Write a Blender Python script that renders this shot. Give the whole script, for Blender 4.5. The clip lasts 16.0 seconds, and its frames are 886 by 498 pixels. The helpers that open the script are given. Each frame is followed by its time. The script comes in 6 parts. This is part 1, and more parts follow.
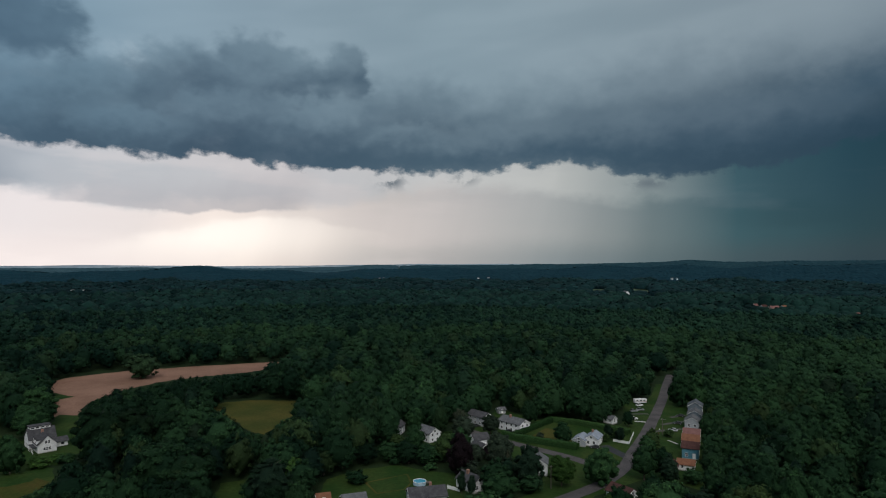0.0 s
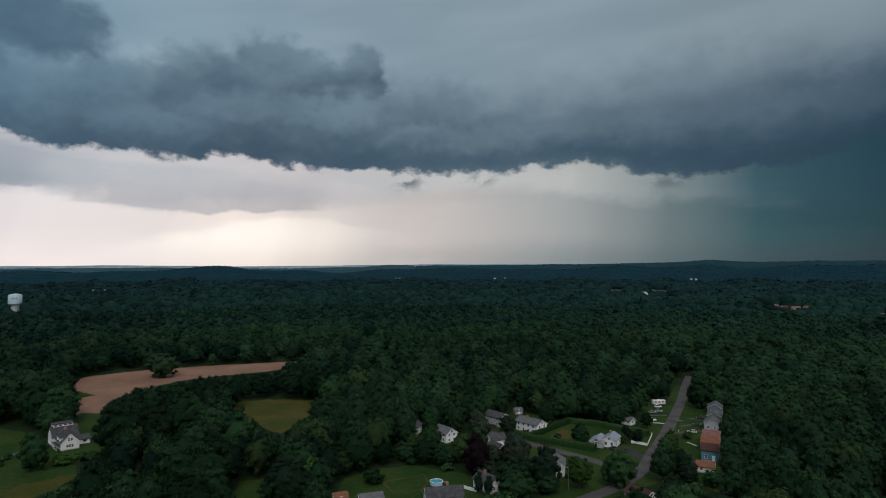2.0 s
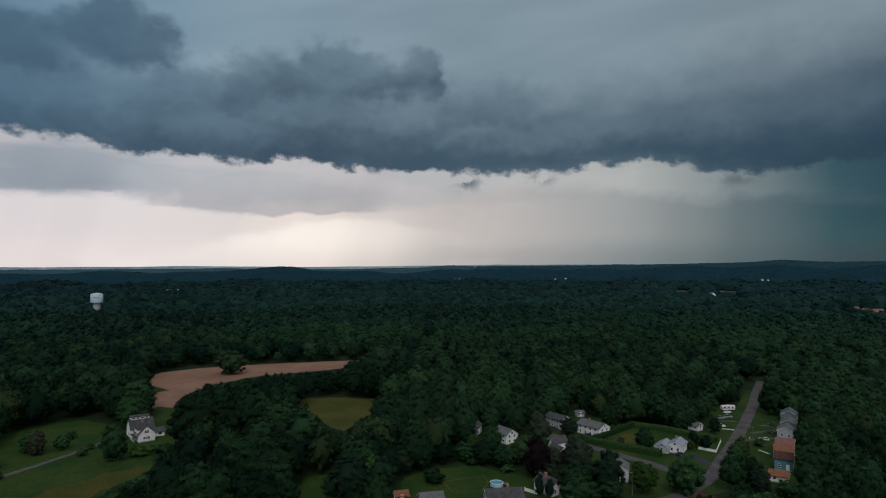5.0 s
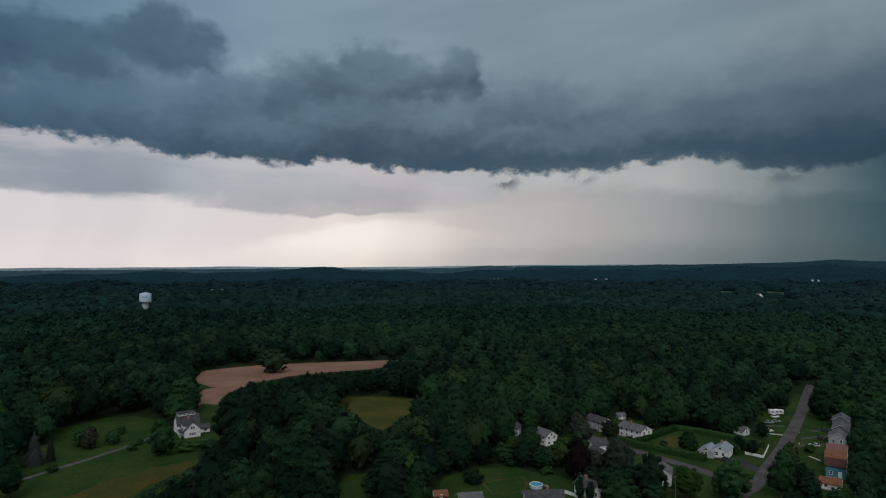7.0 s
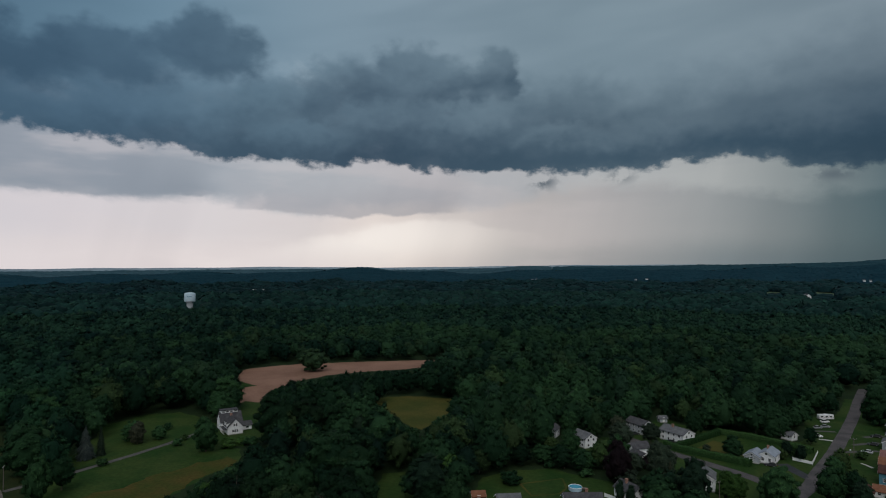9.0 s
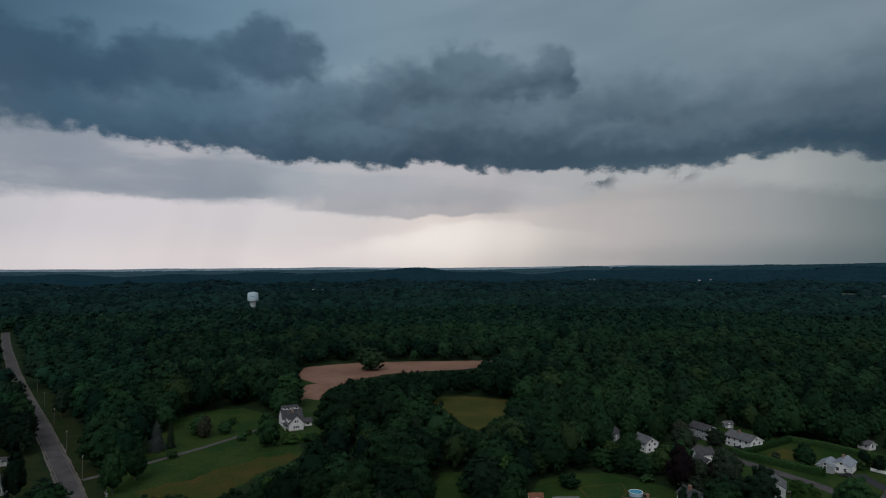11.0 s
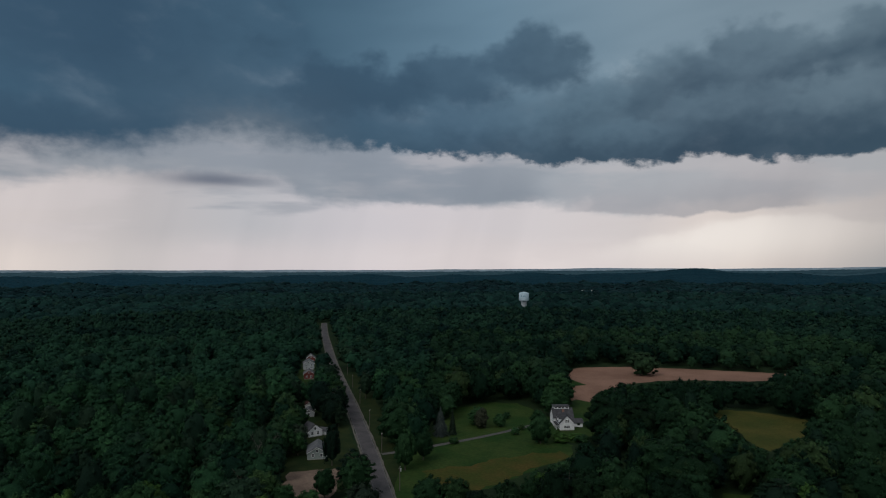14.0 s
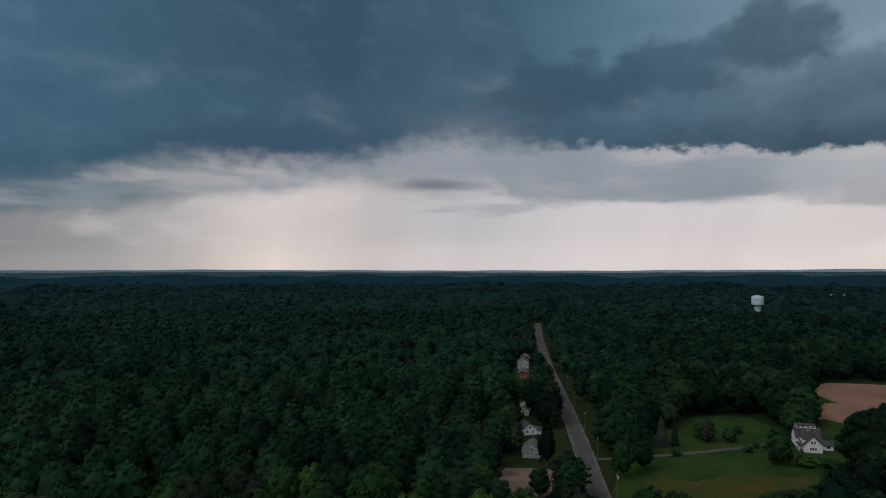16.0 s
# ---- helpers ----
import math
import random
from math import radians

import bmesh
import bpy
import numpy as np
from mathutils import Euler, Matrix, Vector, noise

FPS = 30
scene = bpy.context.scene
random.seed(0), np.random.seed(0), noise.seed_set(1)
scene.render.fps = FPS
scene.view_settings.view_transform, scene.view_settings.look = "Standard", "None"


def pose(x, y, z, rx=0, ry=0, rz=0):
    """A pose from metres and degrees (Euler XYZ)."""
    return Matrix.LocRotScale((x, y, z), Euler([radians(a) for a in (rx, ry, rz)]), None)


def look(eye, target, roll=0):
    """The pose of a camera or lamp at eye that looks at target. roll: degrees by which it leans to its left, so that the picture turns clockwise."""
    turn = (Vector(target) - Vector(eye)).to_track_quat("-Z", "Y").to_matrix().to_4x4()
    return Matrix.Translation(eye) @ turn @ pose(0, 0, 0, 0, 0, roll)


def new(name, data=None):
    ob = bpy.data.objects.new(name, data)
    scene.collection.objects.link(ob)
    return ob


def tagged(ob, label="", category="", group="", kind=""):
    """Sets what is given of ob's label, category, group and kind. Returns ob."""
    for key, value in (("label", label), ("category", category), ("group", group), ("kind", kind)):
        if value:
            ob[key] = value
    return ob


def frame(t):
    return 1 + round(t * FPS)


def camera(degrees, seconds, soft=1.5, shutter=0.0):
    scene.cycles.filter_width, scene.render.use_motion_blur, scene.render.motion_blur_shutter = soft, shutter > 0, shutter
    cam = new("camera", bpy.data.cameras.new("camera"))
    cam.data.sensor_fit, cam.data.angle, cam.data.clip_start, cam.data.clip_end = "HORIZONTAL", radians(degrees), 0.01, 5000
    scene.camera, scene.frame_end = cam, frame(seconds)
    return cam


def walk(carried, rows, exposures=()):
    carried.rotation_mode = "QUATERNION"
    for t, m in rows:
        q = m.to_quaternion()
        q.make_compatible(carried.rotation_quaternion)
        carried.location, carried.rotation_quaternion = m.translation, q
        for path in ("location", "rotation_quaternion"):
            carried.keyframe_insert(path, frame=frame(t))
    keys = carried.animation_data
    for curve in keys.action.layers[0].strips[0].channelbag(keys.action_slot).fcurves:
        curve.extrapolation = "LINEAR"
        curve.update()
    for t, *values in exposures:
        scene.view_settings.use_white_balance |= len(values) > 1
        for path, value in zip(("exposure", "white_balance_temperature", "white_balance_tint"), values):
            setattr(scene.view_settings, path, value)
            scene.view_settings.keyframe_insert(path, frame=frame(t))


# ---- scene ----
CAM_Z = 85.0
cam = camera(70.0, 16.0, soft=1.05)
# seconds, yaw; the drone hovers and only turns
YAW = [(0.0, 0.0), (0.3, 0.58), (0.5, 0.63), (1.0, 0.67), (1.5, 0.7), (2.0, 1.5), (2.5, 2.38), (3.0, 3.31), (3.5, 4.25),
       (4.0, 5.15), (5.25, 7.34), (6.5, 9.52), (7.0, 10.36), (7.5, 11.2), (8.0, 12.04), (8.5, 12.88), (9.3, 14.3),
       (10.2, 16.25), (11.0, 18.82), (11.5, 21.75), (12.0, 25.33), (12.5, 29.7), (13.0, 34.04), (13.5, 38.4),
       (14.0, 42.78), (14.5, 47.15), (15.0, 51.82), (15.5, 56.83), (16.0, 61.9)]
walk(cam, [(t, pose(0, 0, CAM_Z, 90 + 1.24 + 0.005 * a, 0, a) @ pose(0, 0, 0, 0, 0, 0.24 - 0.0145 * min(a, 28))) for t, a in YAW],
     exposures=[(0.0, 0.0, 6500, 10), (3.5, -0.13, 6470, 10), (7.0, -0.23, 6420, 10), (11.0, -0.36, 6320, 10), (13.0, -0.40, 6320, 10), (16.0, -0.36, 6470, 10)])


# ---- sky ----
def lin(r, g, b):
    return tuple((c / 255 / 12.92 if c <= 10 else ((c / 255 + 0.055) / 1.055) ** 2.4) for c in (r, g, b)) + (1.0,)


world = bpy.data.worlds.new("storm_sky")
scene.world = world
world.use_nodes = True
WT = world.node_tree
WT.nodes.clear()


class Net:
    """Short forms for building a node tree."""

    def __init__(self, tree):
        self.tree = tree

    def node(self, kind, **values):
        n = self.tree.nodes.new(kind)
        for k, v in values.items():
            if hasattr(n, k) and k not in n.inputs:
                setattr(n, k, v)
        return n

    def link(self, value, socket):
        if isinstance(value, bpy.types.NodeSocket):
            self.tree.links.new(value, socket)
        else:
            socket.default_value = value

    def math(self, op, *args):
        n = self.node("ShaderNodeMath", operation=op)
        for i, a in enumerate(args):
            self.link(a, n.inputs[i])
        return n.outputs[0]

    def add(self, a, b):
        return self.math("ADD", a, b)

    def mul(self, a, b):
        return self.math("MULTIPLY", a, b)

    def smooth(self, value, low, high, to0=0.0, to1=1.0):
        n = self.node("ShaderNodeMapRange", interpolation_type="SMOOTHSTEP")
        for i, a in enumerate((value, low, high, to0, to1)):
            self.link(a, n.inputs[i])
        return n.outputs[0]

    def mix(self, factor, a, b, blend="MIX"):
        n = self.node("ShaderNodeMix", data_type="RGBA", blend_type=blend, clamp_factor=True)
        for socket, value in ((n.inputs[0], factor), (n.inputs[6], a), (n.inputs[7], b)):
            self.link(value, socket)
        return n.outputs[2]

    def vec(self, x, y, z=0.0):
        n = self.node("ShaderNodeCombineXYZ")
        for i, a in enumerate((x, y, z)):
            self.link(a, n.inputs[i])
        return n.outputs[0]

    def noise(self, at, scale, detail=4.0, rough=0.55, warp=0.0):
        n = self.node("ShaderNodeTexNoise")
        self.link(at, n.inputs["Vector"])
        n.inputs["Scale"].default_value, n.inputs["Detail"].default_value = scale, detail
        n.inputs["Roughness"].default_value, n.inputs["Distortion"].default_value = rough, warp
        return n.outputs[0]

    def ramp(self, value, stops, how="LINEAR"):
        n = self.node("ShaderNodeValToRGB")
        self.link(value, n.inputs[0])
        n.color_ramp.interpolation = how
        while len(n.color_ramp.elements) < len(stops):
            n.color_ramp.elements.new(0.5)
        for e, (p, c) in zip(n.color_ramp.elements, stops):
            e.position = p
        for e, (p, c) in zip(n.color_ramp.elements, stops):
            e.color = c
        return n.outputs[0]

    def curve(self, value, points):
        """points: (0..1, 0..1)"""
        n = self.node("ShaderNodeFloatCurve")
        self.link(value, n.inputs["Value"])
        c = n.mapping.curves[0]
        while len(c.points) < len(points):
            c.points.new(0.5, 0.5)
        for p, (x, y) in zip(c.points, points):
            p.location = (x, y)
        n.mapping.update()
        return n.outputs[0]


W = Net(WT)
way = W.node("ShaderNodeTexCoord").outputs["Generated"]
split = W.node("ShaderNodeSeparateXYZ")
W.link(way, split.inputs[0])
sx, sy, sz = split.outputs
bearing = W.mul(W.math("ARCTAN2", W.mul(sx, -1.0), sy), 180 / math.pi)     # to the left of +y, degrees
height = W.mul(W.math("ARCSINE", sz), 180 / math.pi)                       # above the horizon, degrees
U0, U1 = -45.0, 115.0
u = W.math("MULTIPLY_ADD", bearing, 1 / (U1 - U0), -U0 / (U1 - U0))


def at_bearing(rows):
    return [((a - U0) / (U1 - U0), lin(*c)) for a, c in rows]


# cloud-scale turbulence
flat = W.vec(bearing, W.mul(height, 1.5))
wide = W.vec(W.mul(bearing, 0.4), W.mul(height, 1.7), 3.0)
big = W.math("SUBTRACT", W.noise(flat, 0.085, 2.0), 0.5)
mid = W.math("SUBTRACT", W.noise(flat, 0.24, 3.0, 0.5), 0.5)
fine = W.math("SUBTRACT", W.noise(flat, 0.8, 4.0, 0.55), 0.5)
ragged = W.math("SUBTRACT", W.noise(W.vec(bearing, W.mul(height, 1.2), 7.0), 0.45, 6.0, 0.58), 0.5)


def tatters(lift):
    return W.math("SUBTRACT", W.noise(W.vec(W.math("MULTIPLY_ADD", mid, 5.0, bearing), W.math("MULTIPLY_ADD", big, 5.0, W.mul(W.add(height, lift), 1.6)), 4.0), 0.3, 7.0, 0.56), 0.5)


torn = tatters(0.0)
billow = W.math("SUBTRACT", torn, tatters(0.7))


def lumps(scale, seed):
    n = W.node("ShaderNodeTexVoronoi", feature="SMOOTH_F1")
    W.link(W.vec(W.math("MULTIPLY_ADD", mid, 4.0, bearing), W.math("MULTIPLY_ADD", big, 5.0, W.mul(height, 1.35)), seed), n.inputs["Vector"])
    n.inputs["Scale"].default_value, n.inputs["Smoothness"].default_value = scale, 0.5
    return n.outputs["Distance"]


def teal(r, g, b):
    """Storm-cloud grey as the clip's lens gives it: a little less red, a little more blue."""
    return (r * 0.925, g * 1.0, b * 1.02)


def around(a, e, wa, we):
    """A soft patch of sky round a bearing and a height."""
    x, y = (W.mul(W.math("SUBTRACT", p, q), 1 / s) for p, q, s in ((bearing, a, wa), (height, e, we)))
    return W.math("EXPONENT", W.mul(W.add(W.mul(x, x), W.mul(y, y)), -1.0))


def along(points, top):
    """A height that follows the bearing."""
    return W.mul(W.curve(u, [((a - U0) / (U1 - U0), e / top) for a, e in points]), top)


puff, puff_small = lumps(0.15, 1.0), lumps(0.36, 5.0)

# underside of the shelf cloud, in degrees above the horizon
BASE = [(-45, 10.5), (-35, 9.6), (-30, 8.4), (-26, 7.8), (-22.5, 7.5), (-18, 7.4), (-13, 8.4), (-8, 8.7), (-2, 7.9), (4, 7.8), (9, 8.2),
        (14, 8.1), (20, 8.9), (26, 8.6), (31, 8.9), (33.5, 8.7), (37, 9.4), (44, 9.8), (50, 10.5), (54, 10.4), (58, 10.8), (63, 10.8),
        (68, 9.6), (76, 8.8), (84, 9.0), (90, 7.4), (97, 6.2), (115, 5.5)]
base = W.add(along(BASE, 12.0), W.add(W.mul(ragged, 1.9), W.add(W.mul(mid, 0.8), W.add(W.mul(torn, 0.9), W.mul(fine, 1.5)))))
over = W.math("SUBTRACT", height, base)
under = W.math("DIVIDE", W.math("MAXIMUM", height, 0.0), base)

# light under the shelf: at the horizon, half way, and the grey decks close under the cloud
low = W.ramp(u, at_bearing([(-40, (36, 56, 65)), (-33, (42, 64, 74)), (-25, (60, 82, 90)), (-18, (94, 111, 116)), (-10, (136, 145, 148)), (0, (174, 172, 171)),
                            (8, (197, 191, 187)), (15, (226, 212, 203)), (20, (240, 226, 215)), (28, (232, 220, 214)), (40, (222, 210, 206)),
                            (52, (216, 206, 204)), (62, (208, 198, 196)), (70, (204, 195, 190)), (77, (226, 212, 202)), (84, (190, 182, 178)), (90, (162, 158, 156)), (97, (148, 146, 144))]))
half = W.ramp(u, at_bearing([(-40, (20, 50, 60)), (-33, (26, 62, 73)), (-25, (48, 83, 93)), (-18, (104, 119, 123)), (-10, (162, 165, 165)), (0, (192, 187, 185)),
                             (8, (206, 197, 192)), (15, (224, 211, 203)), (20, (234, 220, 211)), (26, (218, 208, 204)), (34, (214, 205, 203)), (44, (208, 199, 199)),
                             (52, (204, 197, 198)), (60, (188, 185, 186)), (68, (190, 183, 181)), (77, (212, 200, 194)), (84, (184, 178, 175)), (90, (150, 148, 148)), (97, (132, 132, 134))]))
near = W.ramp(u, at_bearing([(a, (c[0] * 0.97, c[1], c[2])) for a, c in [(-40, (24, 50, 60)), (-33, (28, 62, 75)), (-25, (62, 92, 102)), (-18, (140, 147, 148)), (-10, (194, 190, 187)), (0, (202, 197, 196)),
                             (8, (196, 191, 193)), (15, (186, 181, 185)), (22, (178, 176, 180)), (28, (172, 172, 176)), (33, (158, 160, 166)), (40, (134, 139, 148)),
                             (50, (134, 139, 148)), (56, (144, 146, 153)), (62, (150, 150, 156)), (68, (146, 147, 153)), (76, (138, 141, 148)), (84, (108, 116, 125)), (90, (98, 110, 118)), (97, (74, 96, 109))]]))
light = W.mix(W.smooth(under, 0.02, 0.34), low, half)
DECK = [(-45, 4.0), (-12, 5.5), (0, 6.6), (6, 5.6), (11, 4.6), (20, 4.9), (26, 4.3), (30, 5.0), (44, 5.3), (54, 5.5), (58, 7.2), (66, 7.4), (76, 6.2), (86, 5.0), (97, 4.0), (115, 3.5)]
deck = W.math("SUBTRACT", height, W.add(along(DECK, 8.0), W.add(W.mul(mid, 1.6), W.add(W.mul(ragged, 1.0), W.mul(torn, 1.8)))))
light = W.mix(W.smooth(deck, -0.5, 1.1, 0.0, 0.86), light, near)
# breaks in the decks, and thinner grey layers below them
breaks = W.noise(wide, 0.2, 4.0, 0.5)
light = W.mix(W.mul(W.smooth(breaks, 0.46, 0.62, 0.0, 0.7), W.smooth(bearing, -6.0, 8.0)), light, W.mix(0.5, light, lin(214, 203, 200)))
layer = W.noise(W.vec(W.mul(bearing, 0.3), W.mul(height, 1.9), 9.0), 0.2, 4.0, 0.5)
light = W.mix(W.mul(W.smooth(layer, 0.5, 0.62), W.mul(W.smooth(height, 2.8, 5.0), W.smooth(bearing, 28.0, 48.0, 0.08, 0.5))), light, lin(138, 144, 152))
# the brightest break, low over the horizon, and a darker bar of cloud further left
light = W.mix(W.mul(W.mul(around(19.5, 2.4, 8.5, 2.0), 0.72), W.smooth(W.add(W.add(height, W.mul(W.math("SUBTRACT", bearing, 18.5), 0.22)), W.mul(mid, 2.0)), 4.4, 2.6)), light, lin(255, 246, 236))
light = W.mix(W.mul(around(62.8, 7.3, 4.4, 0.6), 0.9), light, lin(104, 108, 120))
# two flat-bottomed grey decks under the shelf
for a, e, wa, grey in ((42.5, 5.3, 11.0, (136, 142, 150)), (22.0, 4.0, 12.0, (168, 165, 168))):
    edge = W.math("SUBTRACT", W.add(height, W.add(W.mul(mid, 1.3), W.mul(fine, 0.5))), W.add(e, W.mul(W.math("ABSOLUTE", W.math("SUBTRACT", bearing, a)), 0.05)))
    span = W.smooth(W.math("ABSOLUTE", W.math("SUBTRACT", W.add(bearing, W.mul(mid, 5.0)), a)), wa, wa * 0.55)
    light = W.mix(W.mul(W.mul(W.smooth(edge, -0.05, 0.3), W.smooth(edge, 4.4, 0.4)), W.mul(span, 0.75)), light, lin(*grey))
# the sharp bright gap below the nearer deck
gap = W.add(height, W.add(W.mul(mid, 1.6), W.mul(W.math("ABSOLUTE", W.math("SUBTRACT", bearing, 14.5)), 0.16)))
light = W.mix(W.mul(W.mul(W.smooth(gap, 4.35, 3.75), around(16.5, 2.8, 7.0, 2.2)), 0.68), light, lin(255, 244, 234))
veil = W.noise(W.vec(W.math("MULTIPLY_ADD", height, 0.3, bearing), W.mul(height, 0.1), 2.0), 0.22, 3.0, 0.5)
light = W.mix(W.smooth(veil, 0.4, 0.7, 0.0, 0.12), light, W.mix(1.0, light, (0.6, 0.62, 0.64, 1), "MULTIPLY"))
# the core of the rain
light = W.mix(W.mul(W.smooth(W.add(bearing, W.mul(W.math("SUBTRACT", height, 5.0), -0.7)), -19.0, -30.0), W.mul(W.smooth(W.add(height, W.mul(mid, 1.6)), 2.4, 3.6), 0.34)), light, lin(20, 56, 68))
# torn scraps of cloud hanging under the shelf
scraps = W.add(around(4.7, 7.3, 1.1, 0.65), W.add(W.mul(around(-2.0, 7.5, 1.2, 0.5), 0.6), W.mul(around(-18.0, 6.9, 1.4, 0.5), 0.7)))
scraps = W.mul(scraps, W.smooth(W.noise(W.vec(bearing, W.mul(height, 1.2), 17.0), 0.85, 4.0, 0.55), 0.42, 0.6))
light = W.mix(W.mul(scraps, 0.95), light, lin(82, 93, 103))

# the shelf itself, from its dark underside upwards
row1 = W.ramp(u, at_bearing([(a, teal(*c)) for a, c in ((-38, (32, 56, 70)), (-20, (48, 68, 83)), (-10, (58, 78, 93)), (0, (66, 84, 98)), (10, (62, 79, 93)), (20, (56, 71, 85)),
                             (30, (62, 77, 90)), (40, (58, 76, 91)), (50, (62, 81, 96)), (60, (98, 104, 113)), (67, (60, 80, 96)), (80, (52, 73, 91)), (97, (60, 86, 103)))]))
row2 = W.ramp(u, at_bearing([(a, teal(*c)) for a, c in ((-38, (62, 80, 94)), (-20, (74, 90, 103)), (-10, (92, 104, 114)), (0, (98, 109, 119)), (10, (94, 105, 116)), (20, (90, 101, 112)),
                             (30, (96, 109, 119)), (40, (84, 101, 115)), (50, (72, 91, 107)), (60, (74, 92, 107)), (70, (64, 84, 100)), (80, (66, 89, 106)), (97, (66, 92, 109)))]))
row3 = W.ramp(u, at_bearing([(a, teal(*c)) for a, c in ((-38, (118, 125, 133)), (-20, (128, 136, 144)), (-5, (136, 146, 154)), (10, (132, 144, 153)), (20, (116, 129, 139)), (30, (104, 121, 133)),
                             (40, (86, 105, 120)), (50, (70, 91, 107)), (60, (70, 91, 107)), (70, (58, 78, 95)), (80, (62, 82, 99)), (97, (72, 98, 115)))]))
top = W.ramp(u, at_bearing([(a, teal(*c) if a > 30 else (c[0] * 0.955, c[1], c[2] * 1.008)) for a, c in ((-38, (138, 147, 155)), (-20, (146, 156, 164)), (0, (149, 162, 171)), (15, (144, 157, 167)), (25, (134, 149, 160)), (38, (114, 132, 145)),
                            (50, (86, 107, 122)), (58, (64, 87, 103)), (66, (54, 74, 91)), (80, (60, 80, 97)), (90, (72, 96, 112)), (97, (90, 106, 121)))]))
cloud = W.mix(W.smooth(over, 0.8, 4.2), row1, row2)
cloud = W.mix(W.smooth(over, 3.6, 9.0), cloud, row3)
# a paler fringe hangs below the darkest band on the rain side
cloud = W.mix(W.mul(W.smooth(over, 1.6, 0.2, 0.0, 0.6), W.mul(W.smooth(bearing, 12.0, -4.0), W.smooth(bearing, -24.0, -13.0))), cloud, lin(84, 102, 114))
# billows: each lump paler on top and darker beneath; smoother where rain hangs
calm = W.mul(W.smooth(bearing, -22.0, 6.0, 0.3, 1.0), W.smooth(bearing, 46.0, 66.0, 1.0, 0.5))
relief = W.add(W.mul(W.math("SUBTRACT", puff, 0.45), 0.6), W.add(W.mul(mid, 0.8), W.add(W.add(W.mul(torn, 0.25), W.mul(billow, 0.35)), W.mul(W.math("SUBTRACT", puff_small, 0.42), 0.18))))
relief = W.mul(W.mul(relief, calm), W.smooth(over, 0.3, 5.0, 0.45, 1.0))
cloud = W.mix(W.smooth(relief, 0.0, 0.4, 0.0, 0.52), cloud, W.mix(0.4, cloud, lin(168, 180, 190)))
cloud = W.mix(W.smooth(relief, 0.06, -0.5, 0.0, 0.7), cloud, lin(44, 66, 83))
# crown of the shelf against the high overcast
CROWN = [(-45, 20), (-34, 17), (-24, 15), (-12, 13.4), (-4, 12.6), (3, 13.0), (8, 14.0), (13, 14.4), (19, 15.4), (24, 15.0), (26.5, 14.2), (31, 14.6),
         (38, 14.6), (45, 14.0), (52, 16.0), (60, 24), (75, 27), (97, 26), (115, 26)]
crown = W.add(along(CROWN, 30.0), W.add(W.mul(W.math("SUBTRACT", 0.45, puff), 2.4), W.add(W.mul(big, 2.5), W.mul(torn, 1.4))))
clear = W.math("SUBTRACT", height, crown)
streaks = W.noise(W.vec(W.mul(bearing, 0.35), W.math("MULTIPLY_ADD", bearing, 0.16, W.mul(height, 1.5)), 12.0), 0.13, 3.0, 0.5)
high = W.mix(W.smooth(streaks, 0.38, 0.68, 0.0, 0.45), top, W.mix(1.0, top, (0.66, 0.71, 0.74, 1), "MULTIPLY"))
cloud = W.mix(W.smooth(clear, W.smooth(bearing, -10.0, 10.0, -2.4, -0.9), W.smooth(bearing, -10.0, 12.0, 4.5, 2.4)), cloud, high)
# a bright notch between two towers of the crown
cloud = W.mix(W.mul(W.mul(around(25.6, 16.4, 2.6, 1.1), W.smooth(ragged, -0.2, 0.2)), 0.6), cloud, lin(166, 180, 188))
# towers and billows of the shelf: crisp domes above, melting into the dark body below
shade, lit = W.mix(0.15, row1, row2), W.mix(0.7, row2, row3)
sway_x = W.add(bearing, W.add(W.mul(mid, 3.4), W.mul(fine, 2.0)))
sway_y = W.add(height, W.add(W.mul(W.math("SUBTRACT", W.noise(W.vec(bearing, W.mul(height, 1.4), 21.0), 0.26, 3.0, 0.5), 0.5), 3.0),
                             W.mul(W.math("SUBTRACT", W.noise(W.vec(bearing, W.mul(height, 1.3), 31.0), 0.9, 3.0, 0.5), 0.5), 1.5)))
knob = W.mul(W.math("SUBTRACT", puff_small, 0.42), 0.42)


def lobe(under_it, a, e, wa, we, soft, strength, dark=0.0):
    """One billow: centre, half width and half height in degrees, softness of its rim."""
    x = W.mul(W.math("SUBTRACT", sway_x, a), 1 / wa)
    y = W.mul(W.math("SUBTRACT", sway_y, e), 1 / we)
    d = W.add(W.math("SQRT", W.add(W.mul(x, x), W.mul(y, y))), knob)
    mask = W.mul(W.smooth(d, 1.0 + soft, 1.0 - soft, 0.0, strength), W.smooth(y, -1.1, -0.1))
    tone = W.mix(W.smooth(W.add(W.math("MULTIPLY_ADD", x, 0.2, y), W.mul(W.add(relief, knob), 0.9)), -0.8, 1.0), shade, lit)
    if dark:
        tone = W.mix(dark, tone, lin(50, 73, 91))
    return W.mix(mask, under_it, tone)


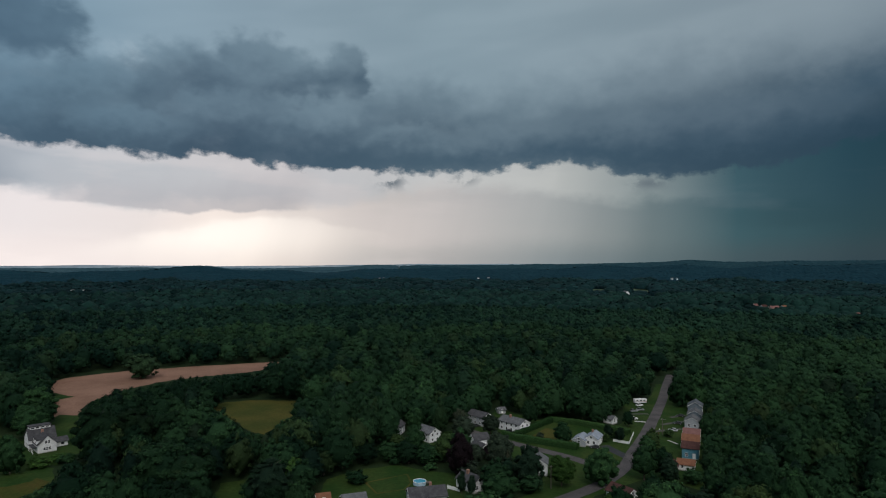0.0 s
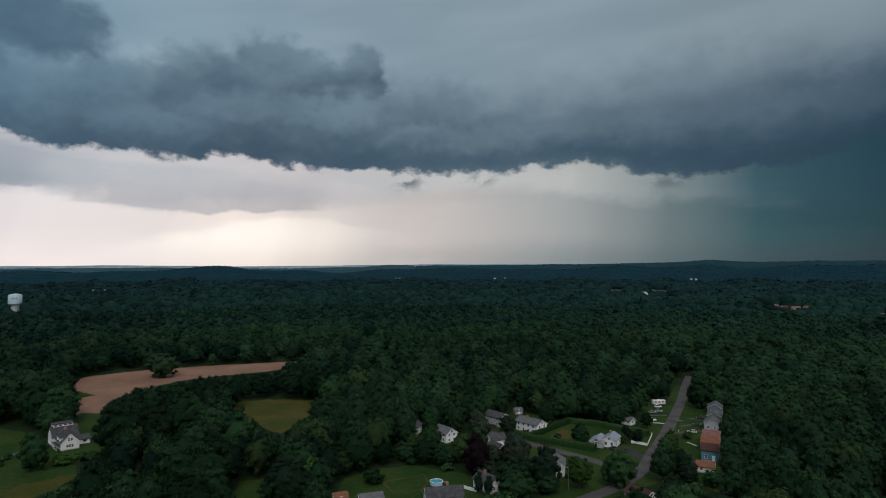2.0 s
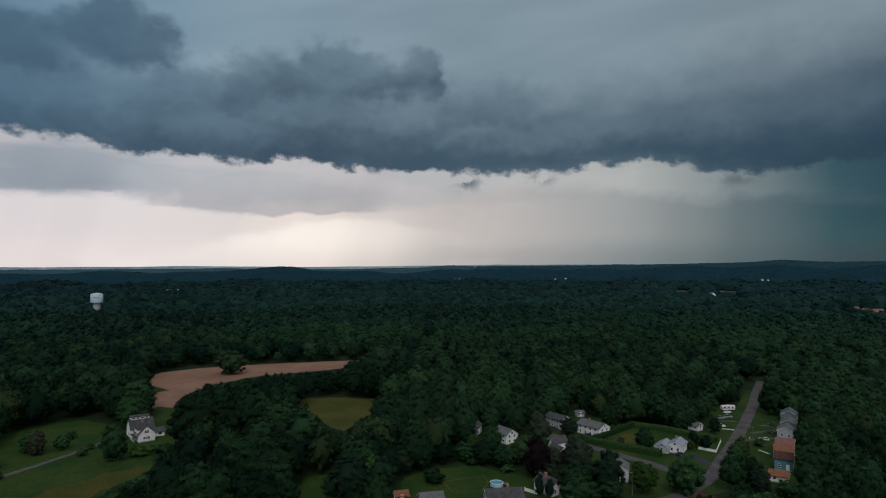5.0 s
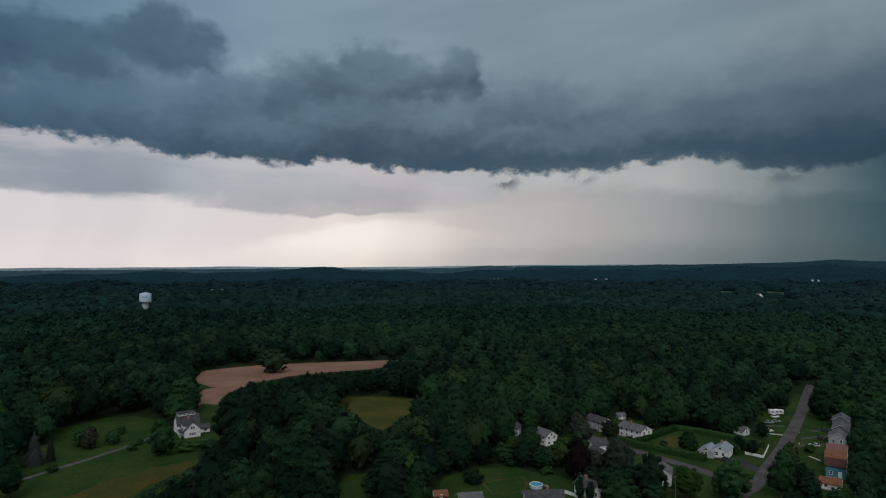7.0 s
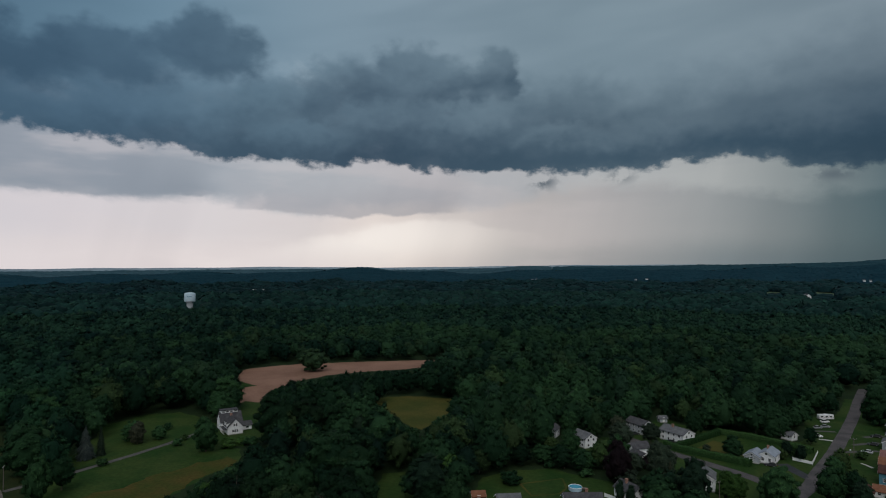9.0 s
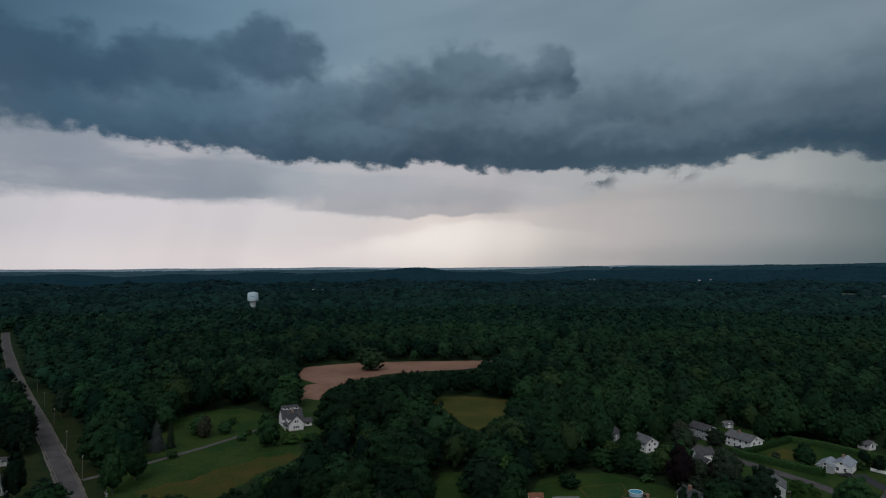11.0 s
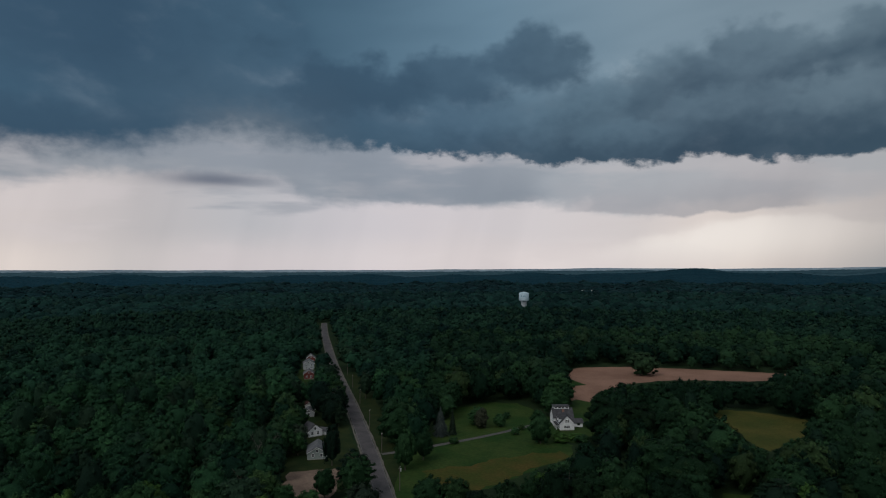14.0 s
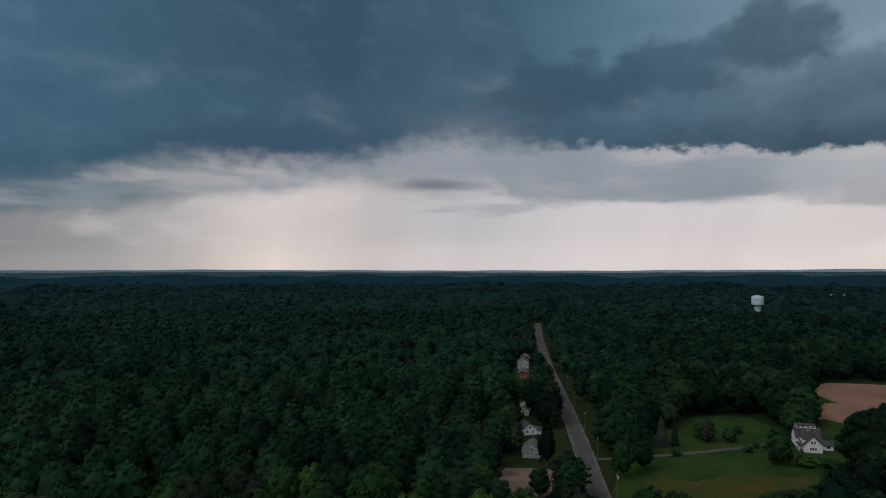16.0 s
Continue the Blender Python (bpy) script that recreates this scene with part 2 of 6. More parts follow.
for a, e, wa, we, soft, strength, dark in (
        # the higher bank, with its own flat base
        (34.5, 17.2, 5.0, 3.2, 0.26, 0.9, 0.45), (42.5, 15.8, 5.4, 2.8, 0.3, 0.85, 0.5), (51.0, 14.9, 6.6, 3.0, 0.28, 0.95, 0.6),
        # back row of towers
        (23.0, 15.4, 3.6, 2.6, 0.35, 0.8, 0.0), (3.0, 14.2, 5.4, 2.4, 0.5, 0.7, 0.0), (-7.0, 13.4, 7.0, 2.4, 0.55, 0.55, 0.0), (-21.0, 14.6, 9.0, 3.0, 0.6, 0.5, 0.0),
        # front row
        (9.0, 16.2, 2.4, 3.0, 0.26, 0.9, 0.15), (15.8, 15.7, 5.2, 3.5, 0.24, 0.95, 0.1), (28.0, 13.2, 3.4, 2.4, 0.4, 0.7, 0.0),
        # the dark body just over the base
        (36.0, 11.9, 8.5, 2.4, 0.45, 0.8, 0.0), (46.5, 11.4, 6.5, 2.0, 0.45, 0.75, 0.05), (19.0, 12.4, 4.6, 2.2, 0.35, 0.8, 0.1), (10.5, 12.0, 5.5, 2.3, 0.35, 0.85, 0.15),
        (26.0, 10.7, 5.0, 1.8, 0.35, 0.85, 0.2), (3.0, 10.6, 5.0, 1.8, 0.4, 0.8, 0.2), (-6.0, 10.4, 7.0, 1.7, 0.5, 0.7, 0.3), (-15.0, 11.4, 8.0, 2.0, 0.5, 0.7, 0.3), (-26.0, 11.2, 8.0, 2.4, 0.5, 0.7, 0.4),
        # low bank away from the rain
        (78.0, 10.9, 8.0, 1.9, 0.45, 0.8, 0.5), (67.5, 11.3, 4.0, 1.8, 0.5, 0.6, 0.3)):
    cloud = lobe(cloud, a, e, wa, we, soft, strength, dark)
sky = W.mix(W.smooth(over, W.smooth(bearing, 46.0, 58.0, -0.2, -1.2), W.smooth(bearing, 46.0, 60.0, 0.5, 1.8)), light, cloud)
# brighter towards the left, offsetting the exposure keyed down along the turn
sky = W.mix(W.smooth(bearing, -2.0, 45.0), sky, W.mix(1.0, sky, (1.31, 1.33, 1.36, 1), "MULTIPLY"))
# behind the drone the overcast is thin and bright; overhead it stays grey
turned = W.math("ABSOLUTE", W.math("SUBTRACT", bearing, 31.0))
thin = W.mix(W.noise(wide, 0.1, 4.0), (0.52, 0.56, 0.60, 1), (0.85, 0.85, 0.84, 1))
sky = W.mix(W.mul(W.smooth(turned, 80.0, 150.0), W.smooth(height, 75.0, 40.0)), sky, thin)
sky = W.mix(W.smooth(height, 28.0, 65.0), sky, (0.62, 0.66, 0.69, 1))
# clear air above the overcast
air = W.node("ShaderNodeTexSky", sky_type="NISHITA", sun_disc=False, sun_elevation=radians(38), sun_rotation=radians(160))
sky = W.mix(0.04, sky, W.mix(1.0, air.outputs[0], (0.1, 0.1, 0.1, 1), "MULTIPLY"))
shine = W.node("ShaderNodeBackground")
W.link(sky, shine.inputs["Color"])
shine.inputs["Strength"].default_value = 1.0
W.link(shine.outputs[0], W.node("ShaderNodeOutputWorld").inputs["Surface"])

sun = new("sun", bpy.data.lights.new("sun", "SUN"))
sun.data.energy, sun.data.angle, sun.data.color = 1.1, radians(25), (1.0, 0.97, 0.93)
sun.matrix_world = look((0, 0, 0), (-0.08, 0.68, -0.73))


# ---- materials ----
def material(name):
    m = bpy.data.materials.new(name)
    m.use_nodes = True
    net = Net(m.node_tree)
    return m, net, m.node_tree.nodes["Principled BSDF"]


def coat(name, a, b, scale, rough=0.8, bump=0.0, fine=0.0, metal=0.0, vary=0.0, specular=0.06):
    """Paint, stone, earth: two colours in patches, a finer grain, relief."""
    m, net, bsdf = material(name)
    at = net.node("ShaderNodeTexCoord").outputs["Object"]
    c = net.mix(net.smooth(net.noise(at, scale, 6.0, 0.6), 0.3, 0.7), (*a, 1), (*b, 1))
    if fine:
        c = net.mix(net.smooth(net.noise(at, scale * fine, 3.0), 0.35, 0.65, 0.0, 0.5), c, net.mix(1.0, c, (0.55, 0.55, 0.55, 1), "MULTIPLY"))
    if vary:
        r = net.node("ShaderNodeObjectInfo").outputs["Random"]
        c = net.mix(net.mul(r, vary), c, net.mix(1.0, c, (0.6, 0.58, 0.55, 1), "MULTIPLY"))
    net.link(c, bsdf.inputs["Base Color"])
    bsdf.inputs["Roughness"].default_value, bsdf.inputs["Metallic"].default_value = rough, metal
    bsdf.inputs["Specular IOR Level"].default_value = specular
    if bump:
        n = net.node("ShaderNodeBump")
        n.inputs["Strength"].default_value, n.inputs["Distance"].default_value = bump, 0.1
        net.link(net.noise(at, scale * (fine or 3.0), 4.0), n.inputs["Height"])
        net.link(n.outputs[0], bsdf.inputs["Normal"])
    return m


def foliage(name, dark, bright, yellow, tinted=False, grain=1.5, relief=0.8):
    """Leaves: colour differs from tree to tree and from spray to spray; the mass of leaves is mottled and uneven."""
    m, net, bsdf = material(name)
    if tinted:
        r = net.node("ShaderNodeAttribute", attribute_name="tint").outputs["Fac"]
    else:
        r = net.node("ShaderNodeObjectInfo").outputs["Random"]
    geo = net.node("ShaderNodeNewGeometry")
    spray, at = geo.outputs["Random Per Island"], geo.outputs["Position"]
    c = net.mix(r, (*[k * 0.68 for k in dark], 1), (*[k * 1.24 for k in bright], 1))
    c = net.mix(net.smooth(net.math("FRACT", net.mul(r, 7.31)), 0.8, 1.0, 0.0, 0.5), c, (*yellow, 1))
    # outer sprays differ one by one; inside the crown shade is painted as darker leaf
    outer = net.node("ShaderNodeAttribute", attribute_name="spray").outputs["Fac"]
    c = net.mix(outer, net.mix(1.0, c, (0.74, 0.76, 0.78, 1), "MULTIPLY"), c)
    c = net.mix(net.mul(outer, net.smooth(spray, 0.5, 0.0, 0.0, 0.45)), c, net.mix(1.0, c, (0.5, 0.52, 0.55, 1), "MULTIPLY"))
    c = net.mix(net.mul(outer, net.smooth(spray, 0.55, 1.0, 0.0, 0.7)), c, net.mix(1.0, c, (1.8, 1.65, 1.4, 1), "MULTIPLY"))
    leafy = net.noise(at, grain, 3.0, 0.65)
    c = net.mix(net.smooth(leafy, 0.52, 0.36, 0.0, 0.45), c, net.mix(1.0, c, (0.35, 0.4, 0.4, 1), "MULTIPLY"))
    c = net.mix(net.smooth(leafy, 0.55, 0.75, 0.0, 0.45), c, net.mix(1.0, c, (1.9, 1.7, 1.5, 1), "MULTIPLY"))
    net.link(c, bsdf.inputs["Base Color"])
    bsdf.inputs["Roughness"].default_value = 0.7
    bsdf.inputs["Specular IOR Level"].default_value = 0.03
    n = net.node("ShaderNodeBump")
    n.inputs["Strength"].default_value, n.inputs["Distance"].default_value = relief, 0.8
    net.link(leafy, n.inputs["Height"])
    net.link(n.outputs[0], bsdf.inputs["Normal"])
    return m


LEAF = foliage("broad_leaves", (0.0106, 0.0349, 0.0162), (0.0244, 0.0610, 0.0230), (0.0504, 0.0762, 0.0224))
# broad leaf with the dimness of the view's middle put into its colour
DARK_LEAF = foliage("darker_broad_leaves", (0.0062, 0.0200, 0.0102), (0.0132, 0.0350, 0.0145), (0.0260, 0.0420, 0.0150))
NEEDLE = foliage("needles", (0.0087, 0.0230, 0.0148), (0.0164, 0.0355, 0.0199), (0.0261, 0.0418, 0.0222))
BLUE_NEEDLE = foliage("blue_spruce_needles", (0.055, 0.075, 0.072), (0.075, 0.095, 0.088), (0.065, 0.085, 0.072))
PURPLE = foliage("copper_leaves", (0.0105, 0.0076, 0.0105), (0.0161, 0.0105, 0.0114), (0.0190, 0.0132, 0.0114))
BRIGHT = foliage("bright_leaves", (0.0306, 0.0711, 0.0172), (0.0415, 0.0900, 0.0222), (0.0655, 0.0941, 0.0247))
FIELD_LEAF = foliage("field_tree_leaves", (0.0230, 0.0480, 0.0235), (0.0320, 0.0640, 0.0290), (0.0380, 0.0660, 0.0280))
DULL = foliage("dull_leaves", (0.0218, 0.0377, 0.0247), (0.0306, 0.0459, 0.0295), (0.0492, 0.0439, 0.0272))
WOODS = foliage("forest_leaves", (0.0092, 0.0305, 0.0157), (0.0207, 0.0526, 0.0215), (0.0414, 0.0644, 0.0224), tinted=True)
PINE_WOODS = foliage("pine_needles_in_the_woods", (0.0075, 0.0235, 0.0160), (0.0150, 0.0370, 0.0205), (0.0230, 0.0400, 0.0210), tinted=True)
# leaf to the left, with a colder, hazier cast put into its colour
WEST_WOODS = foliage("cold_cast_forest_leaves", (0.0086, 0.0330, 0.0195), (0.0200, 0.0590, 0.0250), (0.0416, 0.0702, 0.0262), tinted=True)
WEST_DEEP_WOODS = foliage("cold_cast_deep_leaves", (0.0066, 0.0262, 0.0195), (0.0146, 0.0455, 0.0250), (0.0256, 0.0500, 0.0252), tinted=True, grain=1.1)
# the next four belts carry air haze in their leaf colour, bluer outwards
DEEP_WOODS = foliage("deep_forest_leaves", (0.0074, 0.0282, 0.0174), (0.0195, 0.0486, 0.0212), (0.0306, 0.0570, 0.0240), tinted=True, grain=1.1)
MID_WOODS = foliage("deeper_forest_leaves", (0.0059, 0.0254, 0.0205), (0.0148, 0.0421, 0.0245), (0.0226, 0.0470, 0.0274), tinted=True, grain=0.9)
FAR_WOODS = foliage("hazed_forest_leaves", (0.0046, 0.0218, 0.0205), (0.0103, 0.0346, 0.0281), (0.0171, 0.0383, 0.0284), tinted=True, grain=0.35, relief=0.35)
FARTHER_WOODS = foliage("hazed_distant_forest", (0.0046, 0.0208, 0.0237), (0.0083, 0.0294, 0.0308), (0.0129, 0.0315, 0.0286), tinted=True, grain=0.2, relief=0.3)
# hills and ridge: air haze put into the base colour, bluer then paler
LAST_WOODS = coat("hazed_last_forest", (0.0120, 0.0408, 0.0540), (0.0204, 0.0552, 0.0696), 0.012, 0.95, fine=8.0, specular=0.02)
HAZED_WOODS = coat("hazed_far_forest", (0.026, 0.062, 0.080), (0.044, 0.088, 0.108), 0.006, 0.95, fine=6.0, specular=0.02)
HORIZON_WOODS = coat("hazed_horizon_forest", (0.0065, 0.0286, 0.0416), (0.0104, 0.0390, 0.0533), 0.012, 0.95, fine=8.0, specular=0.02)
RIDGE_HAZE = coat("hazed_ridge_woods", (0.19, 0.26, 0.31), (0.28, 0.35, 0.40), 0.004, 0.95, fine=4.0, specular=0.02)
BARK = coat("bark", (0.06, 0.05, 0.04), (0.13, 0.11, 0.09), 2.0, 0.9)
PALE_BARK = coat("pale_bark", (0.09, 0.08, 0.07), (0.14, 0.125, 0.11), 2.0, 0.9)
# floor colour takes in the shade under the trees
EARTH = coat("forest_floor", (0.010, 0.021, 0.009), (0.019, 0.034, 0.013), 0.05, 0.95, fine=20.0)
GRASS = coat("mown_grass", (0.0145, 0.0410, 0.0085), (0.0375, 0.0590, 0.0145), 0.045, 0.9, fine=14.0, bump=0.3)
ROUGH = coat("rough_verge_grass", (0.012, 0.024, 0.008), (0.027, 0.036, 0.012), 0.12, 0.95, fine=10.0, bump=0.3)
MEADOW = coat("dry_meadow", (0.040, 0.052, 0.0125), (0.075, 0.068, 0.018), 0.05, 0.95, fine=16.0, bump=0.3)
HAY = coat("pale_hay", (0.06, 0.09, 0.055), (0.085, 0.115, 0.07), 0.02, 0.95, fine=8.0)
RUST = coat("reddish_meadow", (0.036, 0.052, 0.011), (0.074, 0.056, 0.016), 0.07, 0.95, fine=12.0, bump=0.3)
PLOUGH = coat("tilled_soil", (0.185, 0.105, 0.074), (0.26, 0.15, 0.108), 0.03, 0.95, fine=30.0, bump=0.4)
SAND = coat("bare_yard", (0.14, 0.098, 0.076), (0.21, 0.15, 0.115), 0.15, 0.95, fine=8.0, bump=0.4)
ASPHALT = coat("worn_asphalt", (0.068, 0.063, 0.065), (0.106, 0.096, 0.097), 0.12, 0.85, fine=20.0, bump=0.1)
FRESH = coat("fresh_asphalt", (0.035, 0.037, 0.042), (0.05, 0.052, 0.058), 0.2, 0.7, fine=15.0)
GRAVEL = coat("gravel", (0.10, 0.092, 0.08), (0.16, 0.145, 0.125), 0.3, 0.95, fine=10.0, bump=0.3)
CONCRETE = coat("concrete", (0.35, 0.34, 0.32), (0.5, 0.48, 0.45), 0.6, 0.9, fine=8.0)
LINE = coat("road_paint", (0.11, 0.108, 0.105), (0.17, 0.168, 0.16), 1.0, 0.7)
WHITE = coat("white_siding", (0.74, 0.75, 0.76), (0.82, 0.82, 0.82), 0.5, 0.6, fine=9.0, bump=0.1)
TRIM = coat("white_trim", (0.78, 0.78, 0.78), (0.84, 0.84, 0.83), 1.5, 0.5)
GREY = coat("grey_siding", (0.36, 0.38, 0.41), (0.43, 0.45, 0.47), 0.5, 0.65, fine=9.0)
SAGE = coat("sage_siding", (0.24, 0.29, 0.28), (0.3, 0.34, 0.32), 0.5, 0.65, fine=9.0)
TEAL = coat("teal_siding", (0.075, 0.21, 0.28), (0.1, 0.25, 0.32), 0.5, 0.6, fine=9.0)
SLATE = coat("slate_siding", (0.13, 0.16, 0.19), (0.18, 0.21, 0.24), 0.5, 0.65, fine=9.0)
TAN = coat("tan_siding", (0.38, 0.29, 0.22), (0.46, 0.36, 0.28), 0.5, 0.7, fine=9.0)
BARN = coat("barn_red", (0.14, 0.038, 0.034), (0.19, 0.06, 0.05), 0.5, 0.75, fine=9.0)
ROOF_DARK = coat("charcoal_shingle", (0.05, 0.05, 0.055), (0.085, 0.085, 0.09), 0.6, 0.9, fine=7.0, bump=0.3)
ROOF_GREY = coat("grey_shingle", (0.095, 0.098, 0.106), (0.145, 0.148, 0.155), 0.6, 0.9, fine=7.0, bump=0.3)
ROOF_BLUE = coat("blue_grey_shingle", (0.2028, 0.2340, 0.2808), (0.2808, 0.3120, 0.3588), 0.5, 0.85, fine=7.0, bump=0.3)
ROOF_BROWN = coat("brown_shingle", (0.060, 0.030, 0.028), (0.090, 0.046, 0.040), 0.6, 0.9, fine=7.0, bump=0.3)
ROOF_SLATE = coat("slate_shingle", (0.08, 0.092, 0.108), (0.125, 0.138, 0.155), 0.6, 0.9, fine=7.0, bump=0.3)
ROOF_PINK = coat("faded_red_shingle", (0.17, 0.083, 0.077), (0.22, 0.118, 0.107), 0.6, 0.9, fine=7.0, bump=0.3)
ROOF_RED = coat("red_shingle", (0.17, 0.075, 0.045), (0.22, 0.105, 0.065), 0.6, 0.9, fine=7.0, bump=0.3)
BRICK = coat("chimney_brick", (0.25, 0.13, 0.1), (0.36, 0.22, 0.17), 4.0, 0.9, fine=3.0)
GLASS = coat("dark_window_glass", (0.02, 0.025, 0.03), (0.035, 0.04, 0.045), 0.8, 0.12, specular=0.5)
POLE_WOOD = coat("weathered_pole", (0.085, 0.075, 0.065), (0.135, 0.12, 0.105), 2.0, 0.9)
STEEL = coat("galvanised_steel", (0.4, 0.42, 0.43), (0.55, 0.56, 0.57), 2.0, 0.45, metal=0.6)
DRUM = coat("white_tower_paint", (0.44, 0.47, 0.5), (0.52, 0.55, 0.57), 0.2, 0.5, fine=5.0)
TANK = coat("pale_blue_tank_paint", (0.42, 0.54, 0.61), (0.49, 0.61, 0.67), 0.12, 0.45, fine=6.0)
WATER = coat("pool_water", (0.03, 0.22, 0.33), (0.05, 0.29, 0.40), 0.8, 0.12, specular=0.25)
POOL_WALL = coat("pool_wall", (0.28, 0.42, 0.52), (0.4, 0.52, 0.6), 1.0, 0.5)
RUBBER = coat("rubber", (0.015, 0.015, 0.015), (0.025, 0.025, 0.025), 3.0, 0.8)
DARK_GLASS = coat("car_glass", (0.015, 0.018, 0.02), (0.025, 0.028, 0.03), 2.0, 0.1, specular=0.5)
LAMP_RED = coat("tail_lamp", (0.35, 0.02, 0.02), (0.45, 0.03, 0.03), 3.0, 0.3)
HEDGE = foliage("hedge_leaves", (0.025, 0.066, 0.020), (0.034, 0.079, 0.024), (0.046, 0.082, 0.026))
DRIVE = coat("old_drive", (0.07, 0.07, 0.066), (0.11, 0.105, 0.098), 0.3, 0.95, fine=10.0, bump=0.3)


# ---- mesh building ----
def mesh_np(name, verts, tris=None, quads=None, mats=(), loose=None, tint=None):
    """A mesh from arrays of corners, smooth triangles, and flat quads and triangles."""
    me = bpy.data.meshes.new(name)
    tris = np.zeros((0, 3), np.int32) if tris is None else np.asarray(tris, np.int32)
    quads = np.zeros((0, 4), np.int32) if quads is None else np.asarray(quads, np.int32)
    loose = np.zeros((0, 3), np.int32) if loose is None else np.asarray(loose, np.int32)
    loops = np.concatenate([tris.ravel(), quads.ravel(), loose.ravel()]).astype(np.int32)
    totals = np.concatenate([np.full(len(tris), 3), np.full(len(quads), 4), np.full(len(loose), 3)]).astype(np.int32)
    starts = (np.cumsum(totals) - totals).astype(np.int32)
    me.vertices.add(len(verts))
    me.vertices.foreach_set("co", np.asarray(verts, np.float32).ravel())
    me.loops.add(len(loops))
    me.loops.foreach_set("vertex_index", loops)
    me.polygons.add(len(totals))
    me.polygons.foreach_set("loop_start", starts)
    me.polygons.foreach_set("loop_total", totals)
    for m in mats:
        me.materials.append(m)
    me.polygons.foreach_set("use_smooth", np.arange(len(totals)) < len(tris))
    if tint is not None:
        a = me.attributes.new("tint", "FLOAT", "POINT")
        a.data.foreach_set("value", np.asarray(tint, np.float32))
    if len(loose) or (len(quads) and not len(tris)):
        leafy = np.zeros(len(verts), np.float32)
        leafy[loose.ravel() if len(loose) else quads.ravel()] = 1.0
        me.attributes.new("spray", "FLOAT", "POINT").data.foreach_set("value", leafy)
    me.update(calc_edges=True)
    me.validate()
    return me


def done(name, bm, mat, smooth=False):
    bmesh.ops.recalc_face_normals(bm, faces=bm.faces)
    me = bpy.data.meshes.new(name)
    bm.to_mesh(me)
    bm.free()
    me.materials.append(mat)
    if smooth:
        me.polygons.foreach_set("use_smooth", np.ones(len(me.polygons), bool))
    return me


def part(name, bm, mat, parent, label="", smooth=False):
    ob = new(name, bm if isinstance(bm, bpy.types.Mesh) else done(name, bm, mat, smooth))
    ob.parent = parent
    return tagged(ob, label)


def box(bm, x0, x1, y0, y1, z0, z1, bevel=0.0):
    m = Matrix.LocRotScale(((x0 + x1) / 2, (y0 + y1) / 2, (z0 + z1) / 2), None, (x1 - x0, y1 - y0, z1 - z0))
    made = bmesh.ops.create_cube(bm, size=1.0, matrix=m)
    if bevel:
        edges = list({e for v in made["verts"] for e in v.link_edges})
        bmesh.ops.bevel(bm, geom=edges, offset=bevel, segments=1, affect="EDGES")
    return bm


def tube(bm, a, b, r0, r1, sides=8):
    a, b = Vector(a), Vector(b)
    m = Matrix.Translation((a + b) / 2) @ (b - a).to_track_quat("Z", "Y").to_matrix().to_4x4()
    bmesh.ops.create_cone(bm, cap_ends=True, segments=sides, radius1=r0, radius2=r1, depth=(b - a).length, matrix=m)
    return bm


def thing(name, x, y, turn=0.0, z=0.0, label="", category="", group="", scale=None, kind=""):
    ob = new(name)
    ob.empty_display_size = 0.5
    ob.matrix_basis = pose(x, y, z, 0, 0, turn) @ (Matrix.Diagonal((*scale, 1)) if scale else Matrix())
    return tagged(ob, label, category, group, kind)


# ---- ground ----
RIDGE = [(-180, 0.2), (-60, 0.35), (-35, 0.33), (-24, 0.16), (-21.3, 0.2), (-19, 0.12), (-9, -0.12), (8, -0.3), (16, -0.45), (20, -0.45), (26, -0.4), (31, -0.42),
         (46, -0.52), (66, -0.46), (82, -0.34), (97, -0.32), (180, 0.2)]
FAR = 4930.0


def ramp01(v, a, b):
    s = np.clip((v - a) / (b - a), 0, 1)
    return s * s * (3 - 2 * s)


def terrain(x, y):
    """Level near the drone, rising to low wooded ridges in the distance."""
    r, a = np.hypot(x, y), np.degrees(np.arctan2(-x, y))
    crest = CAM_Z + FAR * np.tan(np.radians(np.interp(a, [p[0] for p in RIDGE], [p[1] for p in RIDGE]) - 0.10 * ramp01(a, 2, 12))) - 14
    z = ramp01(r, 1500, FAR) * crest
    hill = np.exp(-((a - 22) / 4.5) ** 2) * np.exp(-((r - 3700) / 420) ** 2) * 24
    hill += np.exp(-((a + 20.5) / 2.0) ** 2) * np.exp(-((r - 4300) / 380) ** 2) * 16
    hill += np.exp(-((a - 8) / 5.0) ** 2) * np.exp(-((r - 4200) / 300) ** 2) * 8
    hill += np.exp(-((a + 28) / 5.0) ** 2) * np.exp(-((r - 1190) / 90) ** 2) * 14     # rise added so the hamlet shows over the trees from the camera
    wave = (np.sin(a * 0.9 + r * 0.0021) + np.sin(a * 0.37 - r * 0.0034 + 1.0)) * 5.0 * ramp01(r, 1600, 2600) * (1 - ramp01(r, 4300, 4800))
    return z + hill + wave


def polar(radii, angles, lift, shake=0.0, rng=None, closed=False):
    rr, aa = np.meshgrid(radii, np.radians(angles), indexing="ij")
    if shake:
        rr = rr * (1 + rng.normal(0, shake, rr.shape))
    x, y = -rr * np.sin(aa), rr * np.cos(aa)
    z = terrain(x, y) + lift(rr, aa)
    n, m = rr.shape
    i, j = np.meshgrid(np.arange(n - 1), np.arange(m if closed else m - 1), indexing="ij")
    k = (j + 1) % m
    quads = np.stack([i * m + j, (i + 1) * m + j, (i + 1) * m + k, i * m + k], -1).reshape(-1, 4)
    return np.stack([x, y, z], -1).reshape(-1, 3), quads


